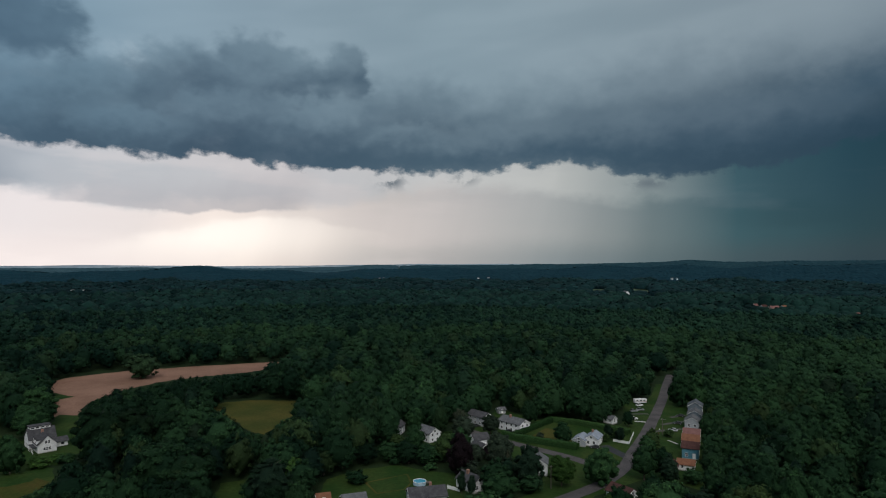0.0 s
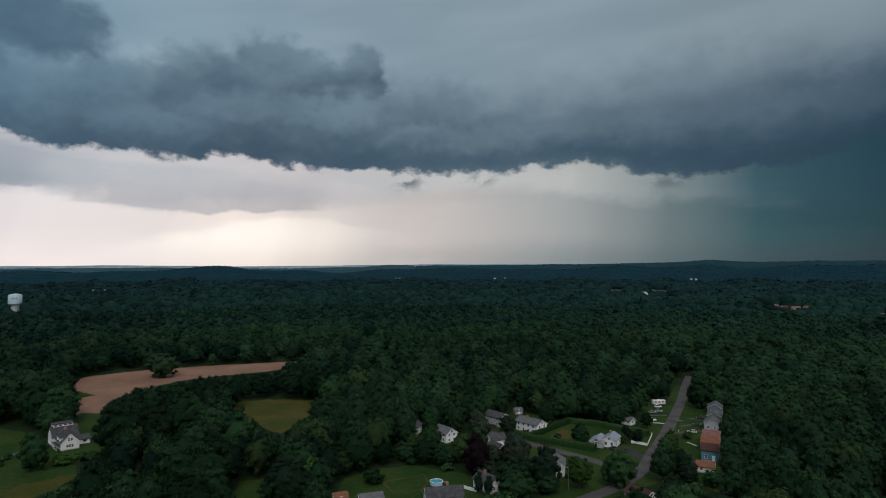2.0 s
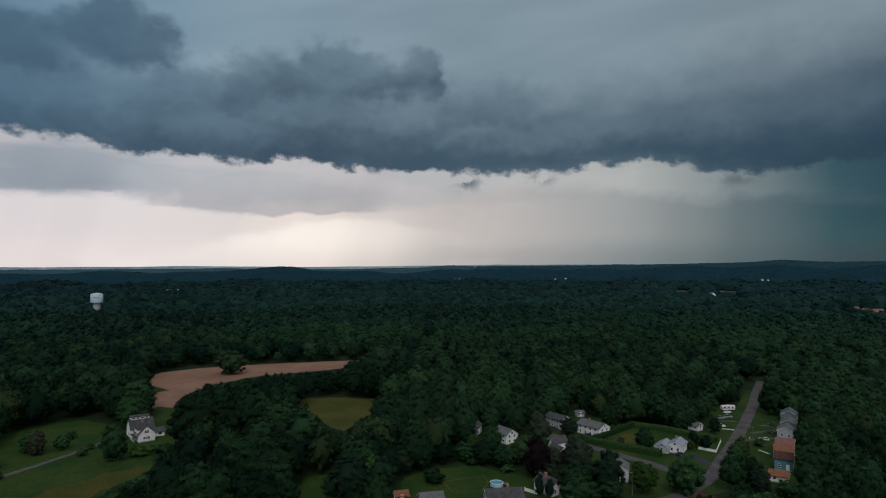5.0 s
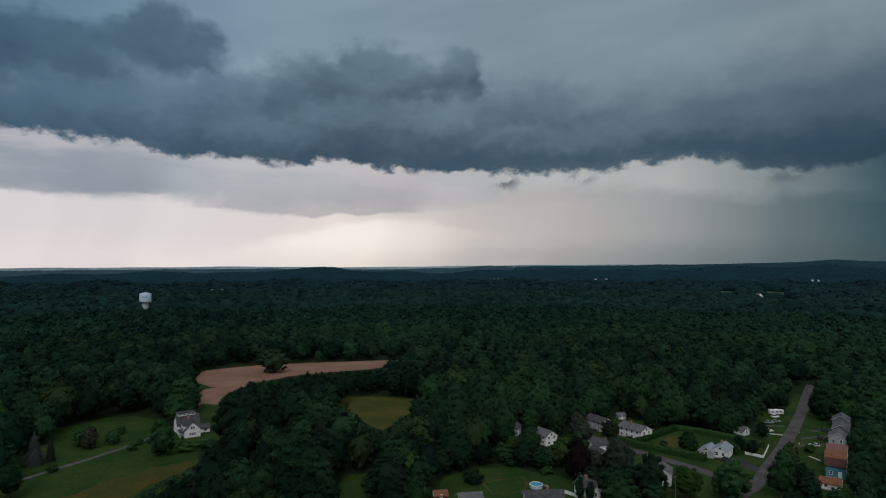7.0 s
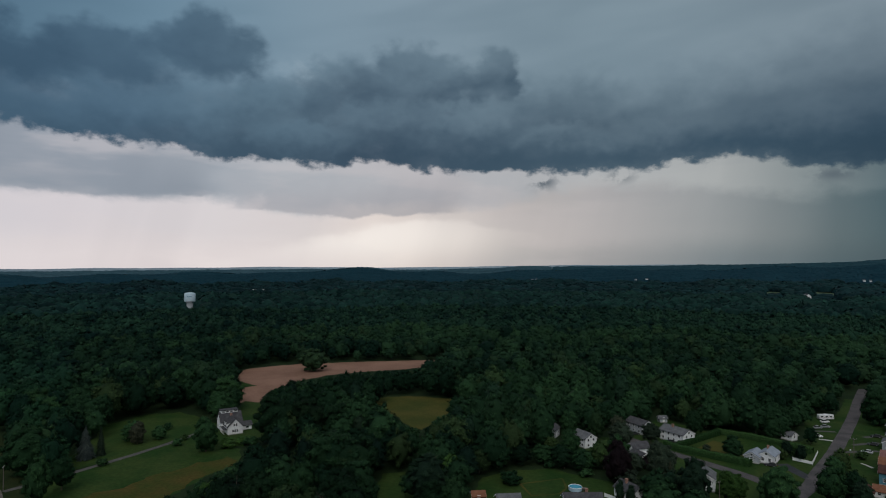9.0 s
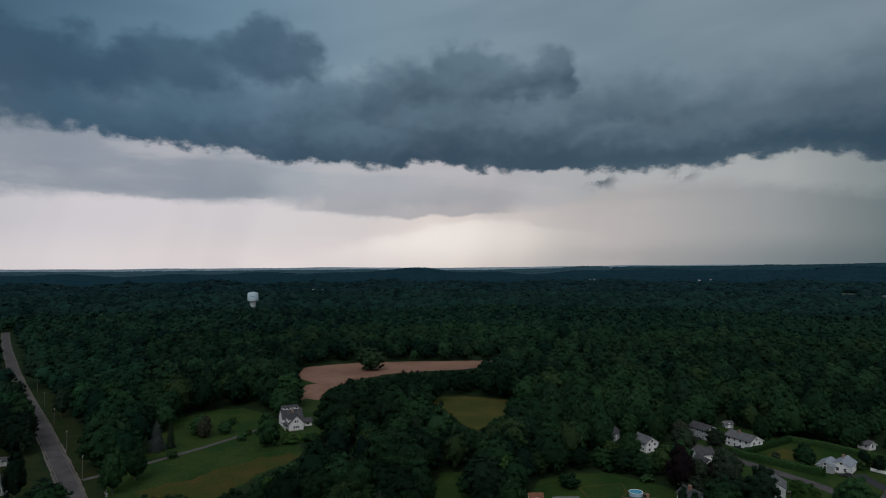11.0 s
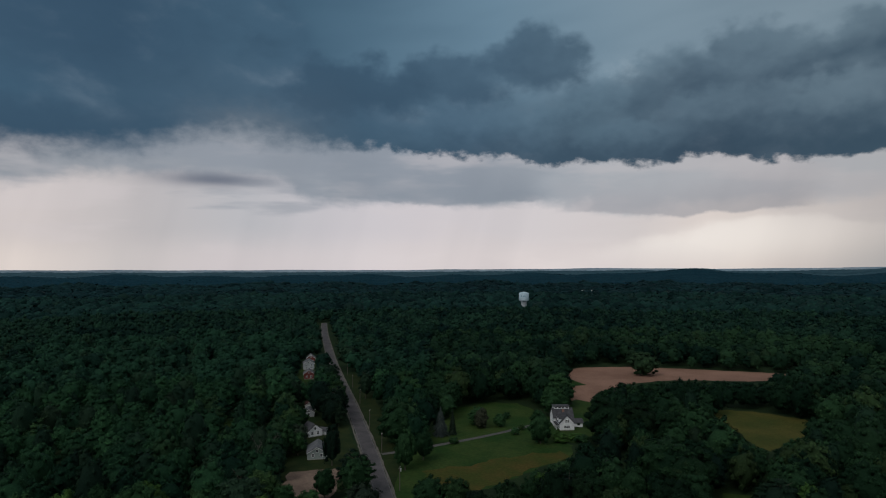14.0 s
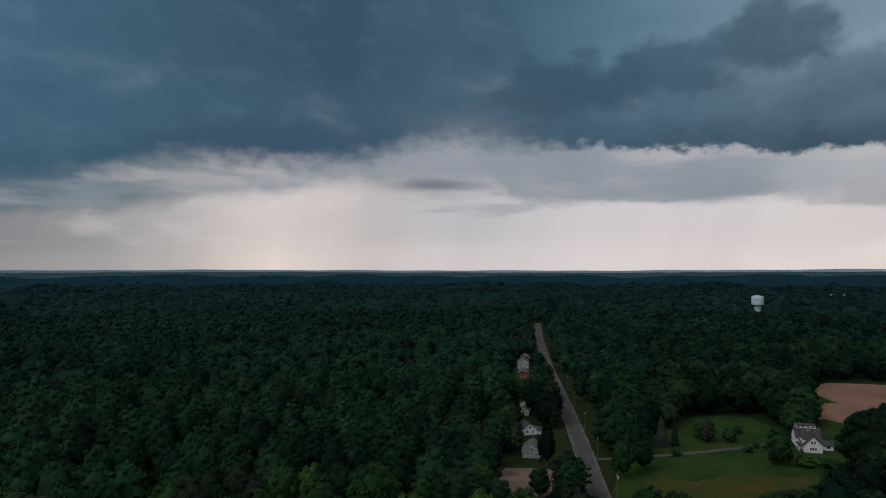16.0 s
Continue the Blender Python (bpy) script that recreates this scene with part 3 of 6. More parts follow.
v, q = polar(np.r_[0.01, 60, 150, 250, 400, 600, 900, np.linspace(1300, FAR, 26)], np.arange(0, 360, 2.5), lambda r, a: 0 * r, closed=True)
ground = tagged(new("ground", mesh_np("ground", v, quads=q, mats=[EARTH])), "dark grassy ground reaching the wooded horizon", "ground", kind="structure")


def outline(points, step=4.0, shake=0.7, seed=1):
    """A closed outline with an uneven edge."""
    rng, out = random.Random(seed), []
    for (x0, y0), (x1, y1) in zip(points, points[1:] + points[:1]):
        n = max(1, int(math.hypot(x1 - x0, y1 - y0) / step))
        for i in range(n):
            s = i / n
            out.append((x0 + (x1 - x0) * s + rng.uniform(-shake, shake), y0 + (y1 - y0) * s + rng.uniform(-shake, shake)))
    return out


def sheet(name, points, mat, z, label, category, shake=0.7, seed=1):
    bm = bmesh.new()
    face = bm.faces.new([bm.verts.new((x, y, z)) for x, y in outline(points, 4.0, shake, seed)])
    bmesh.ops.triangulate(bm, faces=[face])
    for f in bm.faces:
        if f.normal.z < 0:
            f.normal_flip()
    me = bpy.data.meshes.new(name)
    bm.to_mesh(me)
    bm.free()
    me.materials.append(mat)
    return tagged(new(name, me), label, category, kind="structure")


def spline(points, step=4.0):
    out = []
    for i in range(len(points) - 1):
        p0, p1, p2, p3 = (Vector(points[max(0, min(len(points) - 1, k))]) for k in (i - 1, i, i + 1, i + 2))
        n = max(1, int((p2 - p1).length / step))
        for j in range(n):
            s = j / n
            out.append(0.5 * (2 * p1 + (p2 - p0) * s + (2 * p0 - 5 * p1 + 4 * p2 - p3) * s * s + (3 * p1 - p0 - 3 * p2 + p3) * s ** 3))
    return out + [Vector(points[-1])]


def ribbon(name, points, width, mat, z, label="", category="", offset=0.0, shake=0.0, parent=None):
    line, rng = spline(points), random.Random(3)
    bm, rows = bmesh.new(), []
    for i, p in enumerate(line):
        d = (line[min(i + 1, len(line) - 1)] - line[max(i - 1, 0)]).normalized()
        side = Vector((-d.y, d.x))
        a, b = p + side * (offset + width / 2 + rng.uniform(-shake, shake)), p + side * (offset - width / 2 + rng.uniform(-shake, shake))
        rows.append((bm.verts.new((*a, z)), bm.verts.new((*(p + side * offset), z + 0.04 * (width > 4))), bm.verts.new((*b, z))))
    for (a, c, b), (a2, c2, b2) in zip(rows, rows[1:]):
        bm.faces.new((c, c2, a2, a))
        bm.faces.new((b, b2, c2, c))
    ob = new(name, done(name, bm, mat))
    if ob.data.polygons[0].normal.z < 0:
        ob.data.flip_normals()
    if parent:
        ob.parent = parent
        return ob
    return tagged(ob, label, category, kind="structure")


WEST_ROAD = [(-120, 118), (-183.3, 163), (-227.3, 193.9), (-303.6, 245.6), (-393, 304.7), (-489.9, 370.8), (-652.6, 485.3), (-765, 568)]
STREET = [(10, 207), (30, 219), (55.9, 240.1), (66.3, 251.4), (77.5, 268.3), (85.3, 284.9), (102.7, 320), (133.7, 388.7), (157.6, 446.6), (174, 485)]
CROSS = [(8, 326), (15, 320.5), (23.9, 309.5), (35.3, 298.3), (54.1, 280.4), (62.1, 270.3), (70, 257)]
road = ribbon("road_west", WEST_ROAD, 6.8, ASPHALT, 0.10, "straight worn grey asphalt road through woods", "road")
ribbon("edge_line", WEST_ROAD, 0.14, LINE, 0.125, offset=3.05, parent=road)
ribbon("edge_line", WEST_ROAD, 0.14, LINE, 0.125, offset=-3.05, parent=road)
for side in (-1, 1):
    ribbon("shoulder_west", WEST_ROAD, 0.9, GRAVEL, 0.07, "pale gravel shoulder beside the asphalt road", "road", offset=side * 3.95, shake=0.25)
ribbon("street", STREET, 5.8, ASPHALT, 0.10, "grey asphalt residential street with worn edges", "road", shake=0.12)
ribbon("cross_street", CROSS, 5.6, ASPHALT, 0.085, "narrow grey asphalt side street past a hedge", "road", shake=0.12)

FIELD = [(-275, 435), (-274, 460.6), (-265, 472.3), (-245, 492.4), (-225, 503.3), (-183, 523.8), (-128, 547), (-134, 512), (-150, 488), (-182, 468), (-200, 446), (-211, 417),
         (-212, 380), (-200, 346), (-210.6, 345), (-224, 362), (-238.1, 389.5)]
MEADOW_OUT = [(-140, 378), (-119, 391), (-80, 390), (-74, 380), (-82, 358), (-86, 330), (-88, 312), (-97, 320), (-118, 348)]
LAWN = [(-214, 194), (-205, 218), (-199, 249), (-194, 275), (-181, 268), (-172, 266), (-160, 262), (-150, 247), (-152, 215), (-152, 190), (-160, 172), (-172.6, 156), (-190, 170)]
UPPER_LAWN = [(-213, 208), (-209, 219), (-226, 230), (-227, 243), (-251.1, 280.7), (-245.8, 308.4), (-232.2, 317), (-214, 310), (-201, 300), (-194, 300), (-196, 275.4), (-199, 250)]
FARM_YARD = [(-196, 276), (-198, 302), (-206, 338), (-212, 352), (-196, 350), (-184, 325), (-160, 296), (-160, 264), (-172, 266), (-181, 268)]
VERGE = [(-172, 158), (-214, 189), (-262, 221), (-300, 248), (-345, 280), (-392, 311), (-388, 318), (-340, 288), (-292, 257), (-245, 226), (-216, 208)]
POOL_LAWN = [(-46, 210), (-45, 249), (-34, 262), (-19.4, 267), (-4, 260), (10, 256), (12, 238), (8, 212)]
SMALL_LAWN = [(-80, 212), (-85, 245), (-76, 249), (-66, 225), (-62, 212)]
YARDS = [(5, 322), (10, 338), (27.5, 357), (33, 372), (41, 358), (50, 346), (66, 345), (75, 342), (93, 335), (102, 350), (108, 385), (130, 400), (150, 446), (160, 448),
         (156, 408), (160, 420), (160, 396), (152, 358), (136, 330), (122, 290), (107, 252), (96, 240), (84, 255), (60, 236), (44, 222), (30, 214), (20, 224), (34, 236),
         (38, 262), (30, 274), (14, 276), (8, 296), (-4, 296), (-14, 304), (-12, 316)]
WEST_YARD = [(-268, 176), (-282, 200), (-288, 212), (-266, 214), (-232, 190), (-214, 177), (-205, 168), (-190, 150), (-196, 132), (-226, 146), (-240, 158)]
DIRT = [(-195.6, 122), (-208, 134), (-224, 149), (-220, 158), (-213, 166), (-201, 158), (-192, 146), (-184, 134)]
BACK_1 = [(-313.2, 166.9), (-324.8, 173), (-320.5, 183.3), (-305.7, 174.9)]
BACK_2 = [(-293.7, 192), (-313.4, 208.9), (-309.1, 214.4), (-282, 198)]
sheet("field", FIELD, PLOUGH, 0.04, "bare reddish-brown tilled field ringed by woods", "field", 1.2, 2)
sheet("meadow", MEADOW_OUT, MEADOW, 0.04, "dry yellow-green meadow in a gap in the woods", "meadow", 1.2, 3)
sheet("lawn_lower", LAWN, GRASS, 0.03, "open green lawn sloping beside the farmhouse drive", "lawn", 1.0, 4)
sheet("rough_grass", [(-186, 186), (-176, 207), (-169, 231), (-158, 248), (-150, 244), (-153, 215), (-153, 186), (-166, 176)], RUST, 0.07, "reddish-brown rough grass along the lawn", "grass", 2.0, 5)
sheet("lawn_upper", UPPER_LAWN, GRASS, 0.04, "open green lawn dotted with ornamental trees", "lawn", 1.0, 6)
sheet("farm_yard", FARM_YARD, GRASS, 0.05, "green yard round the white farmhouse", "lawn", 1.0, 7)
sheet("verge", VERGE, ROUGH, 0.06, "grass verge beside the road", "verge", 0.6, 8)
sheet("pool_lawn", POOL_LAWN, GRASS, 0.03, "mown back lawn with a fenced garden and pool", "lawn", 0.8, 9)
sheet("small_lawn", SMALL_LAWN, GRASS, 0.03, "small patch of lawn between trees", "lawn", 0.8, 10)
sheet("yards", YARDS, GRASS, 0.035, "joined front and back lawns of the small houses", "lawn", 0.8, 11)
sheet("west_yard", WEST_YARD, ROUGH, 0.075, "grassy house plots beside the straight road", "lawn", 0.8, 12)
sheet("dirt_yard", DIRT, SAND, 0.10, "bare sandy yard beside the bungalow", "yard", 1.0, 13)
sheet("clearing", BACK_1, GRASS, 0.03, "small grassy clearing in the woods", "lawn", 0.8, 14)
sheet("clearing", BACK_2, GRASS, 0.03, "small grassy clearing behind a house", "lawn", 0.8, 15)
sheet("field_margin", [(-262, 414), (-247.5, 409), (-231, 397.7), (-235.4, 386), (-246, 388)], GRASS, 0.06, "green grassy corner of the tilled field", "grass", 1.0, 17)
ribbon("farm_drive", [(-215, 191.5), (-207, 215.8), (-199, 249), (-195.2, 274.3), (-193, 290), (-187, 300)], 3.0, DRIVE, 0.09, "narrow grey gravel drive to the farmhouse", "driveway", shake=0.2)
ribbon("garden_path", [(-187, 281), (-182, 274), (-177.5, 268)], 1.3, CONCRETE, 0.09, "short pale path to the farmhouse", "path")
ribbon("driveway", [(75.5, 297), (78.5, 287), (82, 277)], 5.0, FRESH, 0.075, "fresh black asphalt driveway", "driveway")
ribbon("driveway", [(105.4, 321.2), (114.2, 324.6), (123.1, 327.3)], 2.6, DRIVE, 0.07, "worn grey driveway beside a house", "driveway", shake=0.15)
ribbon("driveway", [(115.7, 335.7), (122.7, 339.3), (129.6, 342.4)], 2.6, DRIVE, 0.07, "worn grey driveway beside a house", "driveway", shake=0.15)
ribbon("driveway", [(125.9, 351.3), (131.1, 354.3), (136.3, 356.6)], 2.6, DRIVE, 0.07, "worn grey driveway beside a house", "driveway", shake=0.15)
ribbon("driveway", [(108.6, 306.0), (109.8, 303.2), (110.9, 299.9)], 1.2, CONCRETE, 0.07, "short pale concrete front path", "driveway", shake=0.15)
ribbon("driveway", [(103.6, 342.7), (106.7, 342.0), (109.7, 340.7)], 2.2, CONCRETE, 0.07, "short pale concrete driveway", "driveway", shake=0.15)
ribbon("driveway", [(104.0, 358.5), (110.2, 359.4), (116.4, 359.7)], 2.4, DRIVE, 0.07, "gravel driveway with parked cars", "driveway", shake=0.15)

BARN_PLOT = [(-388, 272), (-396, 292), (-478, 348), (-484, 342), (-436, 300), (-408, 276)]
GARAGE_PLOT = [(-288, 203), (-318, 232), (-328, 226), (-298, 198)]
FAR_FIELDS = [[(444, 1957), (500, 1924), (468, 1785), (410, 1809)], [(556, 1929), (622, 1862), (588, 1730), (524, 1800)]]
sheet("barn_plot", BARN_PLOT, GRASS, 0.03, "grassy plot round red barns", "lawn", 0.8, 21)
sheet("garage_plot", GARAGE_PLOT, GRASS, 0.045, "grassy plot beside a garage", "lawn", 0.8, 22)
for k, p in enumerate(FAR_FIELDS):
    hay = sheet("far_field", p, HAY, 0.0, "pale green distant hayfield between woods", "field", 2.0, 24 + k)
    for vert in hay.data.vertices:
        vert.co.z = float(terrain(np.array([vert.co.x]), np.array([vert.co.y]))[0]) + 1.5

LEFT_PLOTS = [(-28, 308), (-27, 322), (-14, 326), (4, 314), (6, 300), (-4, 294), (-14, 298)]
DIRT_SEEN = [(-206, 136), (-222, 149), (-214, 161), (-201, 152)]
OPEN = [LEFT_PLOTS, DIRT_SEEN, BARN_PLOT, GARAGE_PLOT, FIELD, MEADOW_OUT, LAWN, UPPER_LAWN, FARM_YARD, VERGE, POOL_LAWN, SMALL_LAWN, YARDS, WEST_YARD, BACK_1, BACK_2]


# ---- trees ----
def ico(level=1):
    bm = bmesh.new()
    bmesh.ops.create_icosphere(bm, subdivisions=level, radius=1.0)
    bm.verts.ensure_lookup_table()
    v = np.array([p.co[:] for p in bm.verts])
    f = np.array([[p.index for p in t.verts] for t in bm.faces])
    bm.free()
    return v, f


ICO = {0: (np.array([[1, 0, 0], [0, 1, 0], [-1, 0, 0], [0, -1, 0], [0, 0, 1], [0, 0, -1]], float),
           np.array([[0, 1, 4], [1, 2, 4], [2, 3, 4], [3, 0, 4], [1, 0, 5], [2, 1, 5], [3, 2, 5], [0, 3, 5]])), 1: ico(1), 2: ico(2)}


def sprays(rng, centres, normals, size):
    """Small leaf sprays: an uneven three-cornered patch at each centre, facing roughly along its normal."""
    n = len(centres)
    normals = normals + rng.normal(0, 0.36, (n, 3))
    normals /= np.linalg.norm(normals, axis=1, keepdims=True) + 1e-9
    a = np.cross(normals, rng.normal(0, 1, (n, 3)))
    a /= np.linalg.norm(a, axis=1, keepdims=True) + 1e-9
    b = np.cross(normals, a)
    s = (size * rng.uniform(0.6, 1.35, n))[:, None]
    corners = [centres + a * s * rng.uniform(0.7, 1.2, (n, 1)), centres + (-0.5 * a + b) * s * rng.uniform(0.6, 1.1, (n, 1)), centres + (-0.5 * a - b) * s * rng.uniform(0.6, 1.1, (n, 1))]
    return np.stack(corners, 1).reshape(-1, 3), np.arange(3 * n).reshape(n, 3)


def broad_crown(seed, boughs, leaves, size, core=0.6, level=1, low=0.53, deep=0.47, flat=1.0):
    """A crown 1 high and 1 wide, of rounded boughs each covered in leaf sprays. Gives corners, smooth triangles, quads, loose triangles."""
    rng = np.random.default_rng(seed)
    base_v, base_f = ICO[level]
    vs, ts, ls, n = [], [], [], 0
    lean = rng.normal(0, 0.04, 2)
    # the leafy mass inside, which the boughs stand out from
    mass_v, mass_f = ICO[2 if boughs > 12 else 1]
    vs.append(mass_v * np.array([0.42, 0.42, deep * 0.86]) * rng.uniform(0.84, 1.06, (len(mass_v), 1)) + np.array([0, 0, low]))
    ts.append(mass_f)
    n = len(mass_v)
    for i in range(boughs):
        up = 1 - 2 * (i + 0.5) / boughs * (0.86 if low > 0.5 else 0.95)
        turn = i * 2.39996 + rng.normal(0, 0.35)
        reach = math.sqrt(max(0.05, 1 - up * up)) * (1.0 if up < 0.2 else 0.94)
        d = np.array([reach * math.cos(turn), reach * math.sin(turn), up])
        r = rng.uniform(0.10, 0.17) * (26 / boughs) ** 0.42
        c = d * np.array([0.5, 0.5, deep]) * rng.uniform(0.86, 1.07) * (1 - 0.8 * r) + np.array([lean[0] * up, lean[1] * up, low])
        c[2] += rng.normal(0, 0.03)
        shape = np.array([r * rng.uniform(0.9, 1.25), r * rng.uniform(0.9, 1.25), r * rng.uniform(0.6, 0.9) * flat])
        vs.append(base_v * shape * core * rng.uniform(0.72, 1.2, (len(base_v), 1)) + c)
        ts.append(base_f + n)
        n += len(base_v)
        k = max(3, leaves // boughs)
        dirs = rng.normal(0, 1, (k, 3)) + d * 0.8 + np.array([0, 0, 0.4])
        dirs /= np.linalg.norm(dirs, axis=1, keepdims=True)
        at = c + dirs * shape * rng.uniform(0.78, 1.2, (k, 1))
        out = (at - np.array([0, 0, low - 0.1])) / np.array([0.5, 0.5, deep])
        v, f = sprays(rng, at, out / np.linalg.norm(out, axis=1, keepdims=True) + 0.55 * dirs, size)
        vs.append(v)
        ls.append(f + n)
        n += len(v)
    v = np.concatenate(vs) * np.array([0.87, 0.87, 0.97])
    v[:, 2] = np.maximum(v[:, 2], 0.05)
    return v, np.concatenate(ts), np.zeros((0, 4), int), np.concatenate(ls)


def needle_crown(seed, tiers, arms, droop=0.25, open_top=0.06, wide=0.5):
    """A conifer's crown 1 high: tiers of drooping boughs, each a ridge of two long patches."""
    rng = np.random.default_rng(seed)
    vs, qs, n = [], [], 0
    for i in range(tiers):
        s = i / (tiers - 1)
        z = 0.1 + 0.88 * s
        reach = (wide * (1 - s) ** 0.8 + open_top * 0.4) * rng.uniform(0.8, 1.15)
        for j in range(arms):
            turn = 2 * math.pi * (j + rng.uniform(-0.3, 0.3)) / arms + i * 0.7
            out, side = np.array([math.cos(turn), math.sin(turn), 0]), np.array([-math.sin(turn), math.cos(turn), 0])
            length, w = reach * rng.uniform(0.75, 1.15), reach * 2.4 / arms
            root, tip = np.array([0, 0, z + 0.04]), out * length + np.array([0, 0, z - droop * length])
            middle = (root + tip) / 2 + np.array([0, 0, 0.012])
            vs.append(np.array([root, middle + side * w - [0, 0, 0.02], tip, middle, middle - side * w - [0, 0, 0.02]]))
            qs.append(np.array([[0, 1, 2, 3], [0, 3, 2, 4]]) + n)
            n += 5
    return np.concatenate(vs), np.zeros((0, 3), int), np.concatenate(qs), np.zeros((0, 3), int)


def trunk_mesh(name, seed, limbs, height, r, mat, spread=0.32, twigs=0):
    """A tapered trunk with limbs, in a tree 1 high."""
    rng, bm = random.Random(seed), bmesh.new()
    tube(bm, (0, 0, -0.02), (0, 0, height), r, r * 0.35, 7)
    for i in range(limbs):
        z, turn = height * rng.uniform(0.45, 0.95), i * 2.4 + rng.uniform(-0.4, 0.4)
        end = (math.cos(turn) * spread * rng.uniform(0.6, 1), math.sin(turn) * spread * rng.uniform(0.6, 1), z + rng.uniform(0.12, 0.3))
        tube(bm, (0, 0, z), end, r * 0.4, r * 0.1, 5)
        for _ in range(twigs):
            s = rng.uniform(0.4, 0.95)
            p = Vector((0, 0, z)).lerp(Vector(end), s)
            tube(bm, p, p + Vector((rng.uniform(-0.12, 0.12), rng.uniform(-0.12, 0.12), rng.uniform(0.05, 0.16))), r * 0.14, r * 0.04, 4)
    return done(name, bm, mat)


CROWNS = {"broadleaf_tree": [broad_crown(s, 36, 1600, 0.026, 0.82) for s in range(1, 8)],
          "maple_tree": [broad_crown(s, 46, 2000, 0.024, 0.95, 1, 0.49, 0.5) for s in (101, 102, 103)],
          "spruce_tree": [needle_crown(s, 22, 15, 0.35) for s in (11, 12)],
          "pine_tree": [broad_crown(s, 40, 1500, 0.028, 0.85, 1, 0.53, 0.47, 0.5) for s in (21, 22, 23)],
          "columnar_tree": [broad_crown(s, 24, 800, 0.055, 0.7, 1) for s in (31,)],
          "shrub": [broad_crown(s, 12, 420, 0.07, 0.7, 1, 0.5, 0.46, 1.2) for s in (41, 42)]}
TRUNKS = {"maple_tree": [trunk_mesh("trunk", 7, 6, 0.5, 0.026, BARK)], "broadleaf_tree": [trunk_mesh("trunk", s, 6, 0.6, 0.028, BARK) for s in (1, 2)], "spruce_tree": [trunk_mesh("trunk", 3, 0, 0.95, 0.02, BARK)],
          "pine_tree": [trunk_mesh("trunk", 4, 5, 0.92, 0.02, BARK, 0.25)], "columnar_tree": [trunk_mesh("trunk", 5, 3, 0.6, 0.03, BARK, 0.15)],
          "shrub": [trunk_mesh("stem", 6, 4, 0.4, 0.03, BARK, 0.2)]}
LABELS = {"maple_tree": "large round dense maple in dark green leaf", "broadleaf_tree": "tall leafy deciduous tree in full dark green leaf", "spruce_tree": "conical dark green spruce with drooping boughs",
          "pine_tree": "tall open-crowned dark green pine", "columnar_tree": "narrow upright dark green evergreen tree", "shrub": "low rounded green shrub"}
meshes = {}


def tree(kind, x, y, h, w, mat=LEAF, label="", group="", seed=0):
    """A tree h high and w wide: an empty at its foot, a trunk and a crown."""
    n = seed % len(CROWNS[kind])
    key = (kind, n, mat.name)
    if key not in meshes:
        v, t, q, s = CROWNS[kind][n]
        meshes[key] = mesh_np("crown", v, t, q, [mat], s)
    t = thing(kind, x, y, (seed * 137.5) % 360, 0, label or LABELS[kind], "shrub" if kind == "shrub" else "tree", group, (w, w, h))
    part("stem" if kind == "shrub" else "trunk", TRUNKS[kind][seed % len(TRUNKS[kind])], None, t)
    part("crown", meshes[key], None, t)
    return t


def inside(x, y, poly):
    """Which of the points x, y lie in the polygon."""
    px, py = np.array([p[0] for p in poly]), np.array([p[1] for p in poly])
    hit = np.zeros(np.shape(x), bool)
    for x0, y0, x1, y1 in zip(px, py, np.roll(px, -1), np.roll(py, -1)):
        cross = (y0 > y) != (y1 > y)
        hit ^= cross & (x < (x1 - x0) * (y - y0) / ((y1 - y0) if y1 != y0 else 1e-9) + x0)
    return hit


def off_road(x, y, line, gap):
    pts = np.array([p[:] for p in spline(line, 6.0)])
    best = np.full(np.shape(x), 1e9)
    for px, py in pts:
        best = np.minimum(best, np.hypot(x - px, y - py))
    return best > gap


